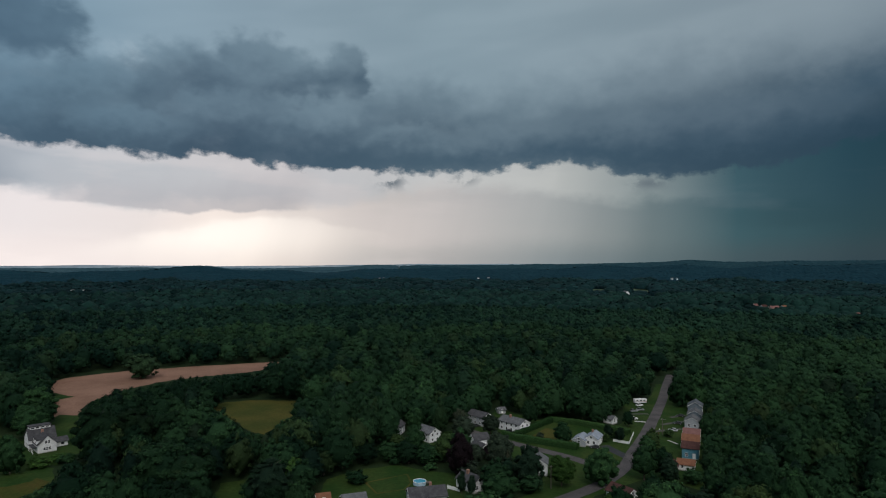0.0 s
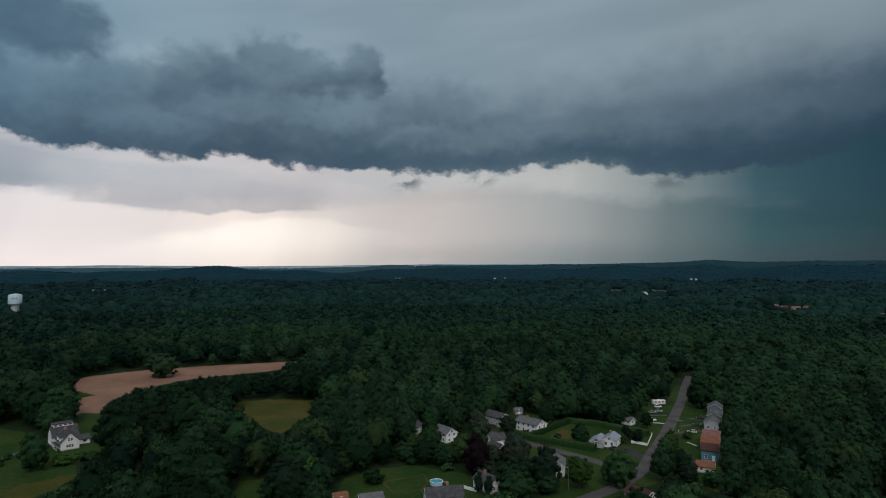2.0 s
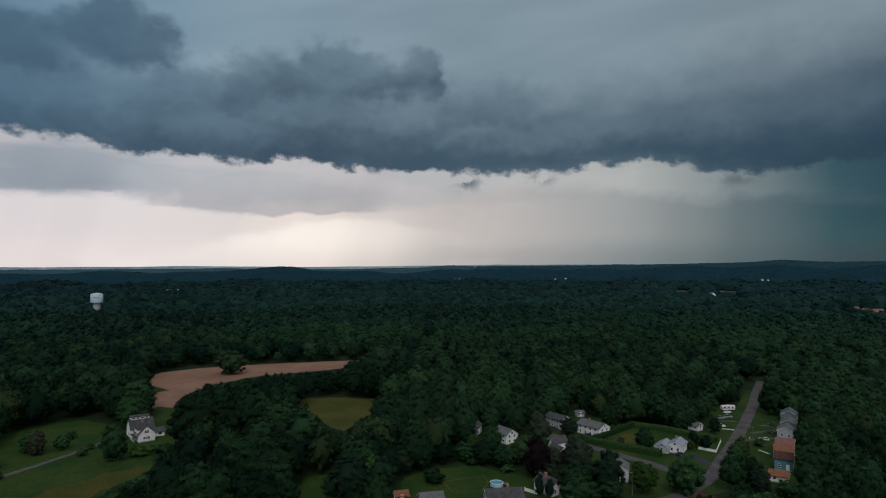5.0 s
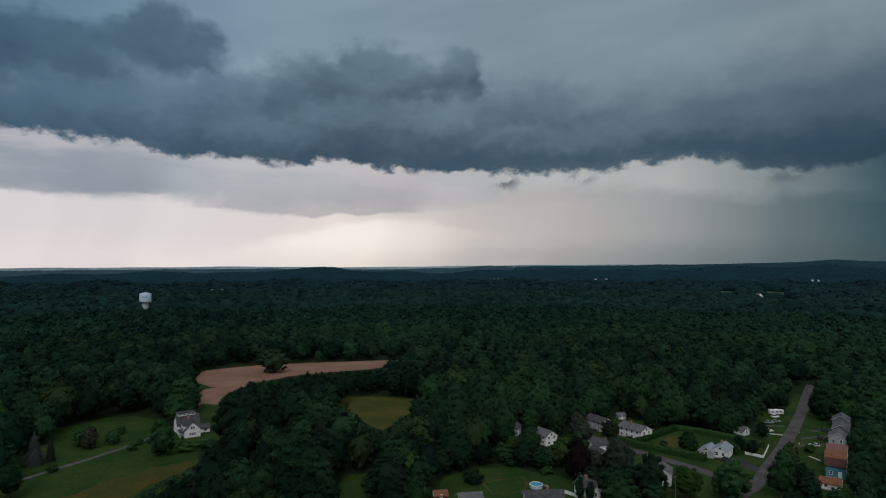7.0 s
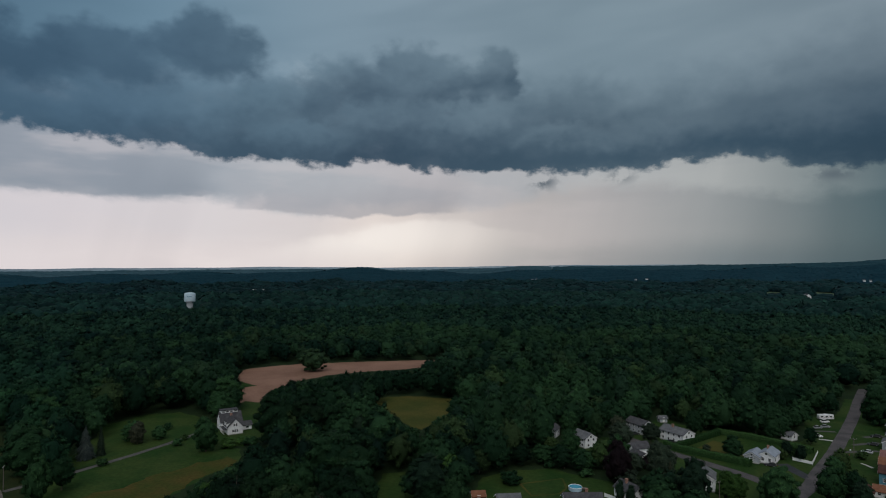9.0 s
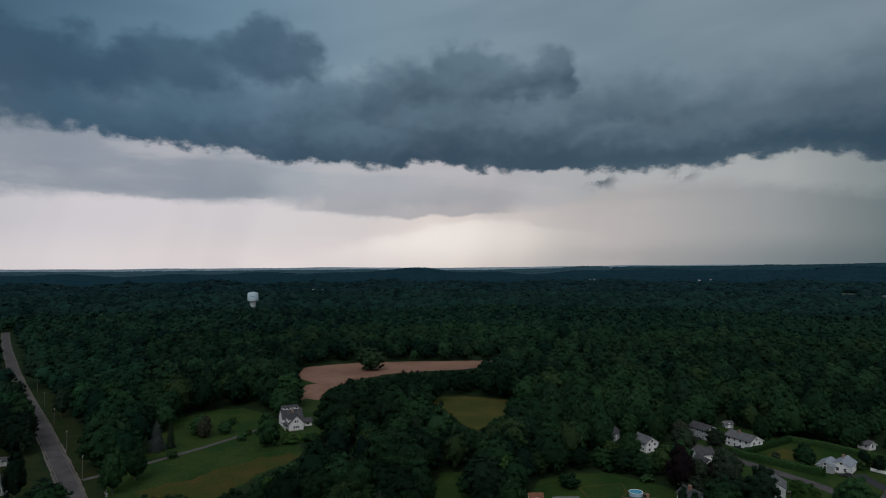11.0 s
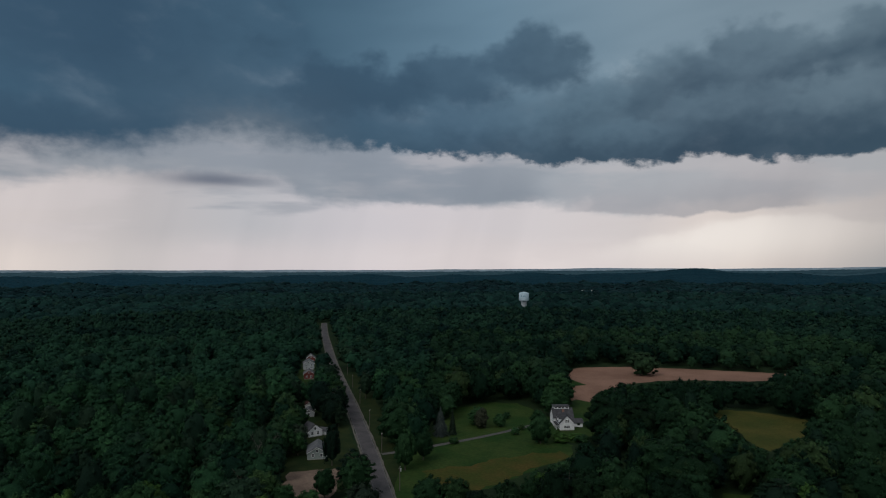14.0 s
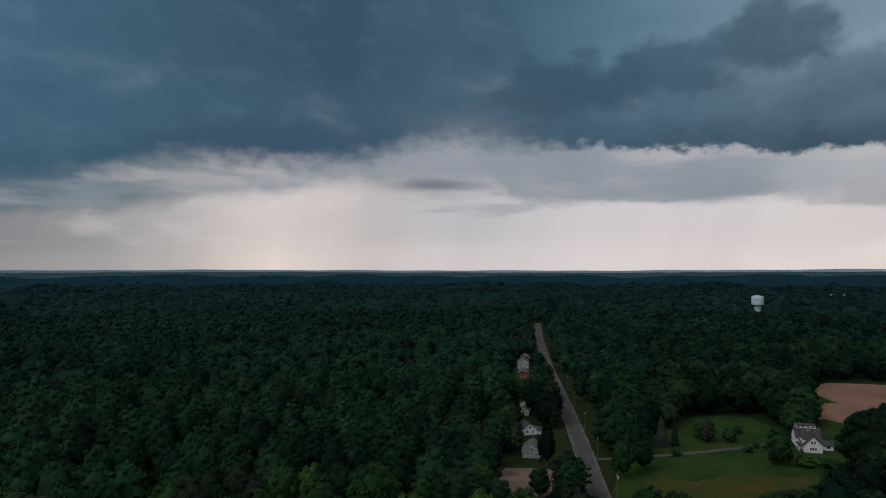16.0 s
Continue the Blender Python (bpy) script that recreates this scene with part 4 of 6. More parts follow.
def stand(seed, r0, r1, spacing, a0=-37.0, a1=99.0):
    """Tree places in a belt of woods: a shaken grid with the open ground left out, fitted to the camera's sight lines.
    """
    rng = np.random.default_rng(seed)
    n = int(r1 / spacing) + 2
    gx, gy = np.meshgrid(np.arange(-n, n + 1) * spacing, np.arange(-n // 2, n + 1) * spacing)
    x, y = (gx + rng.uniform(-0.42, 0.42, gx.shape) * spacing).ravel(), (gy + rng.uniform(-0.42, 0.42, gy.shape) * spacing).ravel()
    r, a = np.hypot(x, y), np.degrees(np.arctan2(-x, y))
    keep = (r > r0) & (r <= r1) & (a > a0) & (a < a1)
    x, y, r = x[keep], y[keep], r[keep]
    patch = np.sin(x * 0.021 + 1) + np.sin(y * 0.017 + 2) + np.sin((x + y) * 0.009)
    h = rng.normal(15.4, 2.9, len(x)) + patch * 1.0
    h = np.clip(h, 9, 23)
    w = spacing * rng.uniform(0.9, 1.38, len(x)) * (h / 15.5) ** 0.8
    if r0 < 900:
        free = off_road(x, y, WEST_ROAD, 10.5) & off_road(x, y, STREET, 9.0) & off_road(x, y, CROSS, 8.0)
        for p in OPEN:
            free &= ~inside(x, y, p)
        # trees that would hide open ground from the camera are shortened, then dropped
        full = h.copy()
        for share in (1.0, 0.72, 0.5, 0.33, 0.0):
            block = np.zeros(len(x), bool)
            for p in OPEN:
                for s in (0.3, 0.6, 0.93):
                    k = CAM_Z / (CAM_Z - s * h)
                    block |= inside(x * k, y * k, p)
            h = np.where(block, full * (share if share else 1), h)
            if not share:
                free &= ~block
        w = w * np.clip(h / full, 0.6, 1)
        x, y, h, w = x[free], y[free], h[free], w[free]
    if r1 > 900:
        free = np.ones(len(x), bool)
        for p in FAR_FIELDS:
            free &= ~inside(x, y, p)
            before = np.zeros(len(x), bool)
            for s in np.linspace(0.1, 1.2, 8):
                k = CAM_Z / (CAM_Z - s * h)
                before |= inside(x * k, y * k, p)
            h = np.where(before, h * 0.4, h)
        x, y, h, w = x[free], y[free], h[free], w[free]
        # trees shortened so the hamlet's houses show from the camera
        r, a = np.hypot(x, y), np.degrees(np.arctan2(-x, y))
        low = (r > 1070) & (r < 1160) & (((a < -25.0) & (a > -30.2)) | ((a < -31.0) & (a > -34.5)))
        h, w = np.where(low, h * 0.42, h), np.where(low, w * 0.85, w)
    return x, y, h, w, rng


def scatter(name, proto, x, y, h, w, rng, mat, label, turn=True, tint=None):
    """Many trees in one mesh: each takes one of the crowns, turned and sized."""
    pick = rng.integers(0, len(proto), len(x))
    vs, ts, qs, ls, tt, n = [], [], [], [], [], 0
    patch = np.sin(x * 0.013 + y * 0.006) + np.sin(y * 0.016 - x * 0.005 + 2) + np.sin((x - y) * 0.027)
    side = np.degrees(np.arctan2(-x, y))     # view brightness put into the tint: darker middle bearings, lighter either side
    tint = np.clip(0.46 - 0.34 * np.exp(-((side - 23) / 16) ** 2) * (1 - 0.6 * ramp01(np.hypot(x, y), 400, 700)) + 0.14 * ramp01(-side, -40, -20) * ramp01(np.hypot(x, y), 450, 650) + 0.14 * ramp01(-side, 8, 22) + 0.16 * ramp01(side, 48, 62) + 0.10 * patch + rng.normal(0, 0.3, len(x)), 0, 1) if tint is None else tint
    for k, (v, t, q, s3) in enumerate(proto):
        m = np.flatnonzero(pick == k)
        if not len(m):
            continue
        a = rng.uniform(0, 2 * np.pi, len(m))
        c, s = np.cos(a)[:, None], np.sin(a)[:, None]
        px = (v[None, :, 0] * c - v[None, :, 1] * s) * w[m, None] + x[m, None]
        py = (v[None, :, 0] * s + v[None, :, 1] * c) * w[m, None] + y[m, None]
        pz = v[None, :, 2] * h[m, None] + terrain(x[m], y[m])[:, None]
        vs.append(np.stack([px, py, pz], -1).reshape(-1, 3))
        shift = (n + np.arange(len(m)) * len(v))[:, None, None]
        if len(t):
            ts.append((t[None] + shift).reshape(-1, 3))
        if len(q):
            qs.append((q[None] + shift).reshape(-1, 4))
        if len(s3):
            ls.append((s3[None] + shift).reshape(-1, 3))
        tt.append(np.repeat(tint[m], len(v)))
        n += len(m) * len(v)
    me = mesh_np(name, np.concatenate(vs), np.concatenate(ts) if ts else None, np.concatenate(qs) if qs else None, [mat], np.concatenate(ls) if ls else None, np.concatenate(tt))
    return tagged(new(name, me), label, "woods", kind="stuff")


# trees that stand alone or mark a garden
SINGLES = [("broadleaf_tree", -41, 263, 9, 11, LEAF, ""), ("broadleaf_tree", -32, 269, 9, 11, DARK_LEAF, ""), ("broadleaf_tree", -23, 273, 8, 11, LEAF, ""), ("broadleaf_tree", -14, 269, 8, 10, DARK_LEAF, ""), ("broadleaf_tree", -47, 254, 10, 11, DARK_LEAF, ""), ("shrub", -20, 268, 3, 5, LEAF, ""), ("shrub", -5, 261, 3, 6, LEAF, ""),
           ("maple_tree", -172.3, 254, 16.5, 12, LEAF, "rounded dense maple beside the farmhouse lawn"), ("maple_tree", -218, 462.4, 19, 24, FIELD_LEAF, "lone spreading tree in the tilled field"),
           ("spruce_tree", -216.6, 232, 14.5, 10, BLUE_NEEDLE, "blue-grey spruce on the upper lawn"), ("spruce_tree", -214, 237.9, 13, 5.5, DULL, "thin sparse conifer on the upper lawn"),
           ("maple_tree", -211, 257, 11, 8, DULL, "dull grey-green tree on the upper lawn"), ("maple_tree", -217, 261, 10, 11, LEAF, ""), ("maple_tree", -206, 266, 7, 7, LEAF, ""),
           ("shrub", -214, 282.6, 3.5, 5, LEAF, ""), ("shrub", -190.6, 258.9, 3.6, 5, LEAF, ""), ("shrub", -202.6, 225.9, 3.2, 5, LEAF, ""),
           ("shrub", -193.5, 268, 3.0, 4, LEAF, ""), ("broadleaf_tree", -195.4, 198.1, 12.5, 10, LEAF, ""), ("broadleaf_tree", -191.5, 183.4, 17, 10, LEAF, ""), ("maple_tree", -221, 207, 20, 20, LEAF, ""), 
           ("broadleaf_tree", -233, 234.3, 9.5, 9, DULL, ""), ("broadleaf_tree", -155, 160, 11.5, 13, LEAF, ""), ("broadleaf_tree", -148, 166, 11, 12, LEAF, ""), ("columnar_tree", -218.1, 166.1, 17.5, 8, NEEDLE, ""),
           ("broadleaf_tree", -189.4, 140.8, 11.5, 9, LEAF, ""), ("shrub", -188.7, 133.5, 5.6, 8, LEAF, ""), ("shrub", -172.7, 149, 4, 6, LEAF, ""), ("pine_tree", -181, 148.5, 17, 15, LEAF, "broad feathery green pine at the road's edge"), ("pine_tree", -188, 153, 16, 13, NEEDLE, "broad dark pine beside the road"), ("maple_tree", -212.8, 332.8, 20, 21, LEAF, ""), ("broadleaf_tree", -241.4, 165, 11, 8, LEAF, ""), ("broadleaf_tree", -252, 165, 13, 13, LEAF, ""), ("broadleaf_tree", -246, 158, 14, 15, LEAF, ""), ("broadleaf_tree", -278, 190, 13, 12, LEAF, ""), ("broadleaf_tree", -259, 173, 14, 12, LEAF, ""), ("broadleaf_tree", -271, 181, 15, 13, LEAF, ""), ("broadleaf_tree", -248, 170, 12, 10, DULL, ""),  
           ("pine_tree", -283, 220, 18, 13, NEEDLE, ""), ("pine_tree", -275, 210, 19, 16, NEEDLE, "dense dark pine beside the road"), ("broadleaf_tree", -270, 206, 16, 12, NEEDLE, ""), ("broadleaf_tree", -328, 250, 17, 15, LEAF, ""), ("pine_tree", -312, 264, 18, 10, NEEDLE, ""), ("maple_tree", -283, 272, 21, 20, LEAF, ""), ("maple_tree", -268, 262, 19, 18, LEAF, ""), ("pine_tree", -268, 208, 15, 10, NEEDLE, ""), ("broadleaf_tree", -292, 226, 16, 13, LEAF, ""),
           ("broadleaf_tree", -302, 232, 16, 13, LEAF, ""), ("broadleaf_tree", -316, 244, 16, 12, LEAF, ""), ("pine_tree", -352, 268, 19, 11, NEEDLE, ""),
           ("maple_tree", 61, 245, 15, 14, LEAF, "full dark round tree at the street corner"), ("broadleaf_tree", 79.4, 250.3, 13.5, 11, LEAF, ""), ("broadleaf_tree", 88, 254, 12, 9, LEAF, ""),
           ("maple_tree", 32.5, 240, 17, 12.5, NEEDLE, "broad dark evergreen before a white house"), ("maple_tree", 7.5, 254, 18, 11.5, PURPLE, "dark purple copper beech"),
           ("broadleaf_tree", 23.5, 260, 16.5, 13, DULL, ""), ("columnar_tree", 7.2, 234.3, 8.5, 3.6, NEEDLE, ""), ("columnar_tree", 10.9, 232.6, 7.5, 3.6, NEEDLE, ""),
           ("broadleaf_tree", 21, 229, 10, 15, LEAF, ""), ("spruce_tree", 26.2, 254, 11, 5, DULL, "grey bare-looking dying conifer"), ("maple_tree", 57.2, 302, 10, 9, LEAF, "small tree inside the hedge"),
           ("broadleaf_tree", 94.5, 287.6, 10, 9, LEAF, ""), ("broadleaf_tree", 45.5, 243, 12, 12, BRIGHT, ""), ("broadleaf_tree", -53.9, 234, 13, 9.5, BRIGHT, "bright green young tree at a lawn edge"),
           ("shrub", -32.7, 244.5, 5.5, 8.5, LEAF, "large rounded green bush on the back lawn"), ("shrub", 47.5, 309, 3, 4, DULL, ""), ("shrub", 55, 298, 3, 5, LEAF, ""),
           ("broadleaf_tree", -104, 234, 19, 26, DARK_LEAF, "broad spreading willow-like tree"), ("broadleaf_tree", -90, 228, 18, 20, DARK_LEAF, ""), ("maple_tree", -147, 272, 24, 22, DARK_LEAF, "massive dark maple behind the farmhouse"),
           ("maple_tree", -134, 279, 22, 20, DARK_LEAF, ""), ("maple_tree", -122, 284, 19, 18, DARK_LEAF, ""), ("broadleaf_tree", -130, 194, 10, 12, BRIGHT, ""), ("broadleaf_tree", -121, 196, 10, 12, BRIGHT, ""),
           ("columnar_tree", 80.5, 309, 7, 5, NEEDLE, ""), ("shrub", 77.5, 304, 4.5, 5, LEAF, ""), ("shrub", 84, 307, 4, 5, LEAF, ""), ("maple_tree", 142, 379, 19.5, 15, LEAF, "big round tree at the far end of the street"),
           ("broadleaf_tree", 152, 400, 15, 13, LEAF, ""), ("broadleaf_tree", 137, 312, 13, 11, LEAF, ""), ("shrub", 111, 312, 4, 5, LEAF, ""), ("shrub", 96, 270, 4, 3, NEEDLE, ""),
           ("broadleaf_tree", 81.8, 337.4, 11, 9, DARK_LEAF, ""), ("broadleaf_tree", 76, 345, 15, 12, DARK_LEAF, ""), ("columnar_tree", 84.5, 302.5, 7, 5, NEEDLE, ""), ("broadleaf_tree", 91, 282, 9, 8, LEAF, ""),
           ("broadleaf_tree", 128.5, 307, 13, 10, LEAF, ""), ("broadleaf_tree", 137, 322, 13, 10, LEAF, ""), ("broadleaf_tree", -12, 284, 13, 10, LEAF, ""), ("broadleaf_tree", -1, 316, 15, 9, DARK_LEAF, "dark tree rising between two houses"), ("broadleaf_tree", 9, 315, 13, 9, DULL, ""),
           ("shrub", 11, 251.6, 7, 9, DULL, "dull brownish bush below the copper beech"), ("broadleaf_tree", -25, 294, 12, 11, LEAF, ""), ("broadleaf_tree", 118, 268, 13, 11, LEAF, ""), ("broadleaf_tree", 46, 336, 13, 10, DARK_LEAF, ""), ("broadleaf_tree", 97, 332, 8, 7, LEAF, ""),
           ("broadleaf_tree", 8, 270, 14, 12, LEAF, ""), ("broadleaf_tree", 24, 316, 10, 10, DULL, ""), ("broadleaf_tree", 10, 305, 12, 12, DULL, ""),
           ("broadleaf_tree", 54, 352, 12, 11, PURPLE, ""), ("broadleaf_tree", 2, 272, 12, 11, LEAF, ""), ("broadleaf_tree", -6, 268, 9, 11, LEAF, ""), ("broadleaf_tree", -13, 287, 6.5, 9, LEAF, ""), ("broadleaf_tree", 0, 289, 6, 8, LEAF, ""), ("broadleaf_tree", -21, 291, 7, 9, LEAF, ""), ("broadleaf_tree", 14, 267, 9, 9, DULL, ""), ("broadleaf_tree", -15, 272, 9, 11, LEAF, ""), ("broadleaf_tree", -31, 302, 12, 11, LEAF, ""), ("broadleaf_tree", -14, 322, 13, 11, LEAF, ""), ("broadleaf_tree", 5, 284, 9, 9, LEAF, ""), ("shrub", 20, 277, 5, 8, PURPLE, ""), ("broadleaf_tree", 130, 300, 12, 11, LEAF, ""), ("broadleaf_tree", 124, 278, 11, 11, BRIGHT, ""), ("broadleaf_tree", 97, 246, 6, 9, LEAF, ""), ("pine_tree", 87, 244, 12, 8, NEEDLE, ""), ("broadleaf_tree", 151, 375, 13, 12, LEAF, ""), ("broadleaf_tree", -197, 305, 16, 17, LEAF, ""), ("broadleaf_tree", -208, 318, 15, 14, LEAF, ""), ("shrub", -170, 268, 3, 7, BRIGHT, ""),
           ("shrub", -163, 270, 3.5, 8, BRIGHT, ""), ("shrub", -176, 262, 2.5, 7, LEAF, ""), ("shrub", -166, 262, 3, 8, BRIGHT, ""), ("shrub", -158, 268, 4, 8, LEAF, "")]
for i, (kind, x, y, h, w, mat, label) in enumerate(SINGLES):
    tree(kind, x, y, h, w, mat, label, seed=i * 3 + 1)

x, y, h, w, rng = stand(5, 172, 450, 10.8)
near_row = np.argsort(np.hypot(x, y))[:200]
# middle bearings take the darkened broad leaf
for i in near_row:
    k = rng.uniform()
    tree("pine_tree" if k < 0.08 else "broadleaf_tree", x[i], y[i], h[i], w[i] * 1.05, NEEDLE if k < 0.08 else (BRIGHT if k > (0.70 if x[i] < -1.15 * y[i] else 0.96) else DULL if k > (0.56 if x[i] < -1.15 * y[i] else 0.92) else DARK_LEAF if 5 < math.degrees(math.atan2(-x[i], y[i])) < 42 else LEAF), group="trees at the wood's edge", seed=int(i))
rest = np.setdiff1d(np.arange(len(x)), near_row)
x, y, h, w = x[rest], y[rest], h[rest], w[rest]
conifer = rng.uniform(0, 1, len(x)) < np.where(np.degrees(np.arctan2(-x, y)) > 52, 0.22, 0.05)
b = ~conifer
west = x < -0.97 * y
NEAR_CROWNS = [broad_crown(s, 26, 560, 0.033, 0.86, 0) for s in range(50, 58)]
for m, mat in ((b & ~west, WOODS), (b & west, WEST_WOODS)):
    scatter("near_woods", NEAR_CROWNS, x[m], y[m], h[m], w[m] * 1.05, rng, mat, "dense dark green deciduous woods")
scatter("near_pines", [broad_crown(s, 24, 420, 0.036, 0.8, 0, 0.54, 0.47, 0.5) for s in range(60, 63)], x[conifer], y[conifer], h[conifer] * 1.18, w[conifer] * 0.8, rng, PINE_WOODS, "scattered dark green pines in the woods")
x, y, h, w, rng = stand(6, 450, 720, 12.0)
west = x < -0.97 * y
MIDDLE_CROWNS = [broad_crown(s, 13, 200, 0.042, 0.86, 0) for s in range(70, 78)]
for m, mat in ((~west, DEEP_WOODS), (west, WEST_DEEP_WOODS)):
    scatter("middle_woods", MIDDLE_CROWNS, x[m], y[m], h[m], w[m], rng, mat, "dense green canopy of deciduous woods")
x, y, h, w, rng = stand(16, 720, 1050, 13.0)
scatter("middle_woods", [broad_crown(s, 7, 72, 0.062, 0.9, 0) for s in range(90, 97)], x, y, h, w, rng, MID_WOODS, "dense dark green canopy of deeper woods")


def dome(seed):
    rng = np.random.default_rng(seed)
    a = np.arange(6) * np.pi / 3
    ring = [np.stack([np.cos(a + o) * r, np.sin(a + o) * r, np.full(6, z)], -1) * rng.uniform(0.8, 1.15, (6, 1)) for r, z, o in ((0.52, 0.16, 0), (0.46, 0.74, 0.5))]
    v = np.concatenate(ring + [np.array([[0, 0, 1.0]])])
    t = [[i, (i + 1) % 6, 6 + i] for i in range(6)] + [[6 + i, (i + 1) % 6, 6 + (i + 1) % 6] for i in range(6)] + [[6 + i, 6 + (i + 1) % 6, 12] for i in range(6)]
    d = rng.normal(0, 1, (8, 3)) * [1, 1, 0.6] + [0, 0, 0.5]
    d /= np.linalg.norm(d, axis=1, keepdims=True)
    leaf_v, leaf_t = sprays(rng, d * [0.5, 0.5, 0.5] + [0, 0, 0.5], d, 0.13)
    return np.concatenate([v, leaf_v]), np.array(t), np.zeros((0, 4), int), leaf_t + len(v)


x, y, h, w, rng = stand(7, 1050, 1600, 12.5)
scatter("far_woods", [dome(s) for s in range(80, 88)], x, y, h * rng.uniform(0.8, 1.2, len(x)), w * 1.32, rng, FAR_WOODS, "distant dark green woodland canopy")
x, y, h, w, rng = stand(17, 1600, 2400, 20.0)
scatter("far_woods", [dome(s) for s in range(80, 88)], x, y, h * rng.uniform(0.75, 1.2, len(x)), w * 1.36, rng, FARTHER_WOODS, "distant woodland canopy with blue haze in its colour")
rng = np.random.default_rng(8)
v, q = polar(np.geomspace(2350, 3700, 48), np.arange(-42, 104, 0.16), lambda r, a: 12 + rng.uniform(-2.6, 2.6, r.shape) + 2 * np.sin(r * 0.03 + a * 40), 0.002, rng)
tagged(new("horizon_woods", mesh_np("horizon_woods", v, quads=q, mats=[HORIZON_WOODS])), "wooded hills along the horizon with dark blue haze in their colour", "woods", kind="stuff")
for a0, a1, mat, label in ((-42, 4.01, LAST_WOODS, "wooded hills along the horizon with blue-green haze in their colour"), (4, 104, HAZED_WOODS, "wooded hills along the horizon with pale haze in their colour")):
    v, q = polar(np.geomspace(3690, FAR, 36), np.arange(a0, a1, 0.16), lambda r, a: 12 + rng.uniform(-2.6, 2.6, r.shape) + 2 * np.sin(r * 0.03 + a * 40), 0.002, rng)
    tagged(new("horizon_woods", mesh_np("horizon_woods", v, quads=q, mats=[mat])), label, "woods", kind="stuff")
rng = np.random.default_rng(9)
v, q = polar(np.geomspace(190, FAR, 60), np.arange(104, 318.1, 0.7), lambda r, a: 12 + rng.uniform(-2.6, 2.6, r.shape), 0.004, rng)
tagged(new("woods_behind", mesh_np("woods_behind", v, quads=q, mats=[HORIZON_WOODS])), "unbroken dark woods all round", "woods", kind="stuff")

# the last ridge, with air haze painted into its pale colour
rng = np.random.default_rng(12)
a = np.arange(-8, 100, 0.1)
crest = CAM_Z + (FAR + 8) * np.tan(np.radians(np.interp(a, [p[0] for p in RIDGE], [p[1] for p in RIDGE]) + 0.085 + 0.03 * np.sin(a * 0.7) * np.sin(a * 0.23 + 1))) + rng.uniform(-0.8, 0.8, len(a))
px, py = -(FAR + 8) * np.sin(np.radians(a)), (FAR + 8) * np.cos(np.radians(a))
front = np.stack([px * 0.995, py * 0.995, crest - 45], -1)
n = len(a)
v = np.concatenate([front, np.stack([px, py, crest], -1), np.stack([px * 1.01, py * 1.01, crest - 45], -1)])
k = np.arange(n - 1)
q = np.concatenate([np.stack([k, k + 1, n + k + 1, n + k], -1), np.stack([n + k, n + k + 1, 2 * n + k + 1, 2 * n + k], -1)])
tagged(new("hazed_ridge", mesh_np("hazed_ridge", v, quads=q, mats=[RIDGE_HAZE])), "wooded ridge on the horizon with pale haze in its colour", "woods", kind="stuff")


# ---- houses ----
def prism(bm, x0, x1, half, eave, rise, foot=0.0):
    """A block with gables at x0 and x1."""
    ends = [[bm.verts.new((x, *p)) for p in ((-half, foot), (half, foot), (half, eave), (0, eave + rise), (-half, eave))] for x in (x0, x1)]
    bm.faces.new(ends[0])
    bm.faces.new(ends[1][::-1])
    for i in range(5):
        bm.faces.new((ends[0][i], ends[0][(i + 1) % 5], ends[1][(i + 1) % 5], ends[1][i]))
    return bm


def gable_roof(bm, x0, x1, half, eave, rise, over=0.45, thick=0.22):
    """Two slabs that meet at the ridge and overhang the walls."""
    k = rise / half
    for side in (-1, 1):
        outer, low = half + over, eave - over * k
        pts = [(side * outer, low), (0, eave + rise), (0, eave + rise + thick * 1.25), (side * outer, low + thick)]
        ends = [[bm.verts.new((x, *p)) for p in pts] for x in (x0 - over, x1 + over)]
        bm.faces.new(ends[0])
        bm.faces.new(ends[1][::-1])
        for i in range(4):
            bm.faces.new((ends[0][i], ends[0][(i + 1) % 4], ends[1][(i + 1) % 4], ends[1][i]))
    bmesh.ops.translate(bm, verts=bm.verts, vec=(0, 0, 0.04))
    return bm


def window(parent, x, y, z, face, w=1.0, h=1.3, door=False):
    """A window in the wall: face 'x-', 'x+', 'y-' or 'y+' is the wall's outward side."""
    m = Matrix.Translation((x, y, z)) @ Matrix.Rotation(radians({"x-": -90, "x+": 90, "y-": 0, "y+": 180}[face]), 4, "Z")
    bm, t = bmesh.new(), 0.12
    for a, b, c, d in ((-w / 2 - t, w / 2 + t, -t, 0), (-w / 2 - t, w / 2 + t, h, h + t), (-w / 2 - t, -w / 2, 0, h), (w / 2, w / 2 + t, 0, h)):
        box(bm, a, b, -0.07, 0.05, c, d)
    if not door and h > 1.1:
        box(bm, -w / 2, w / 2, -0.05, 0.03, h * 0.48, h * 0.53)
    bm.transform(m)
    frame_ob = part("door" if door else "window", bm, TRIM, parent)
    bm = box(bmesh.new(), -w / 2, w / 2, -0.03, 0.02, 0, h)
    bm.transform(m)
    part("panel" if door else "pane", bm, TRIM if door else GLASS, frame_ob)


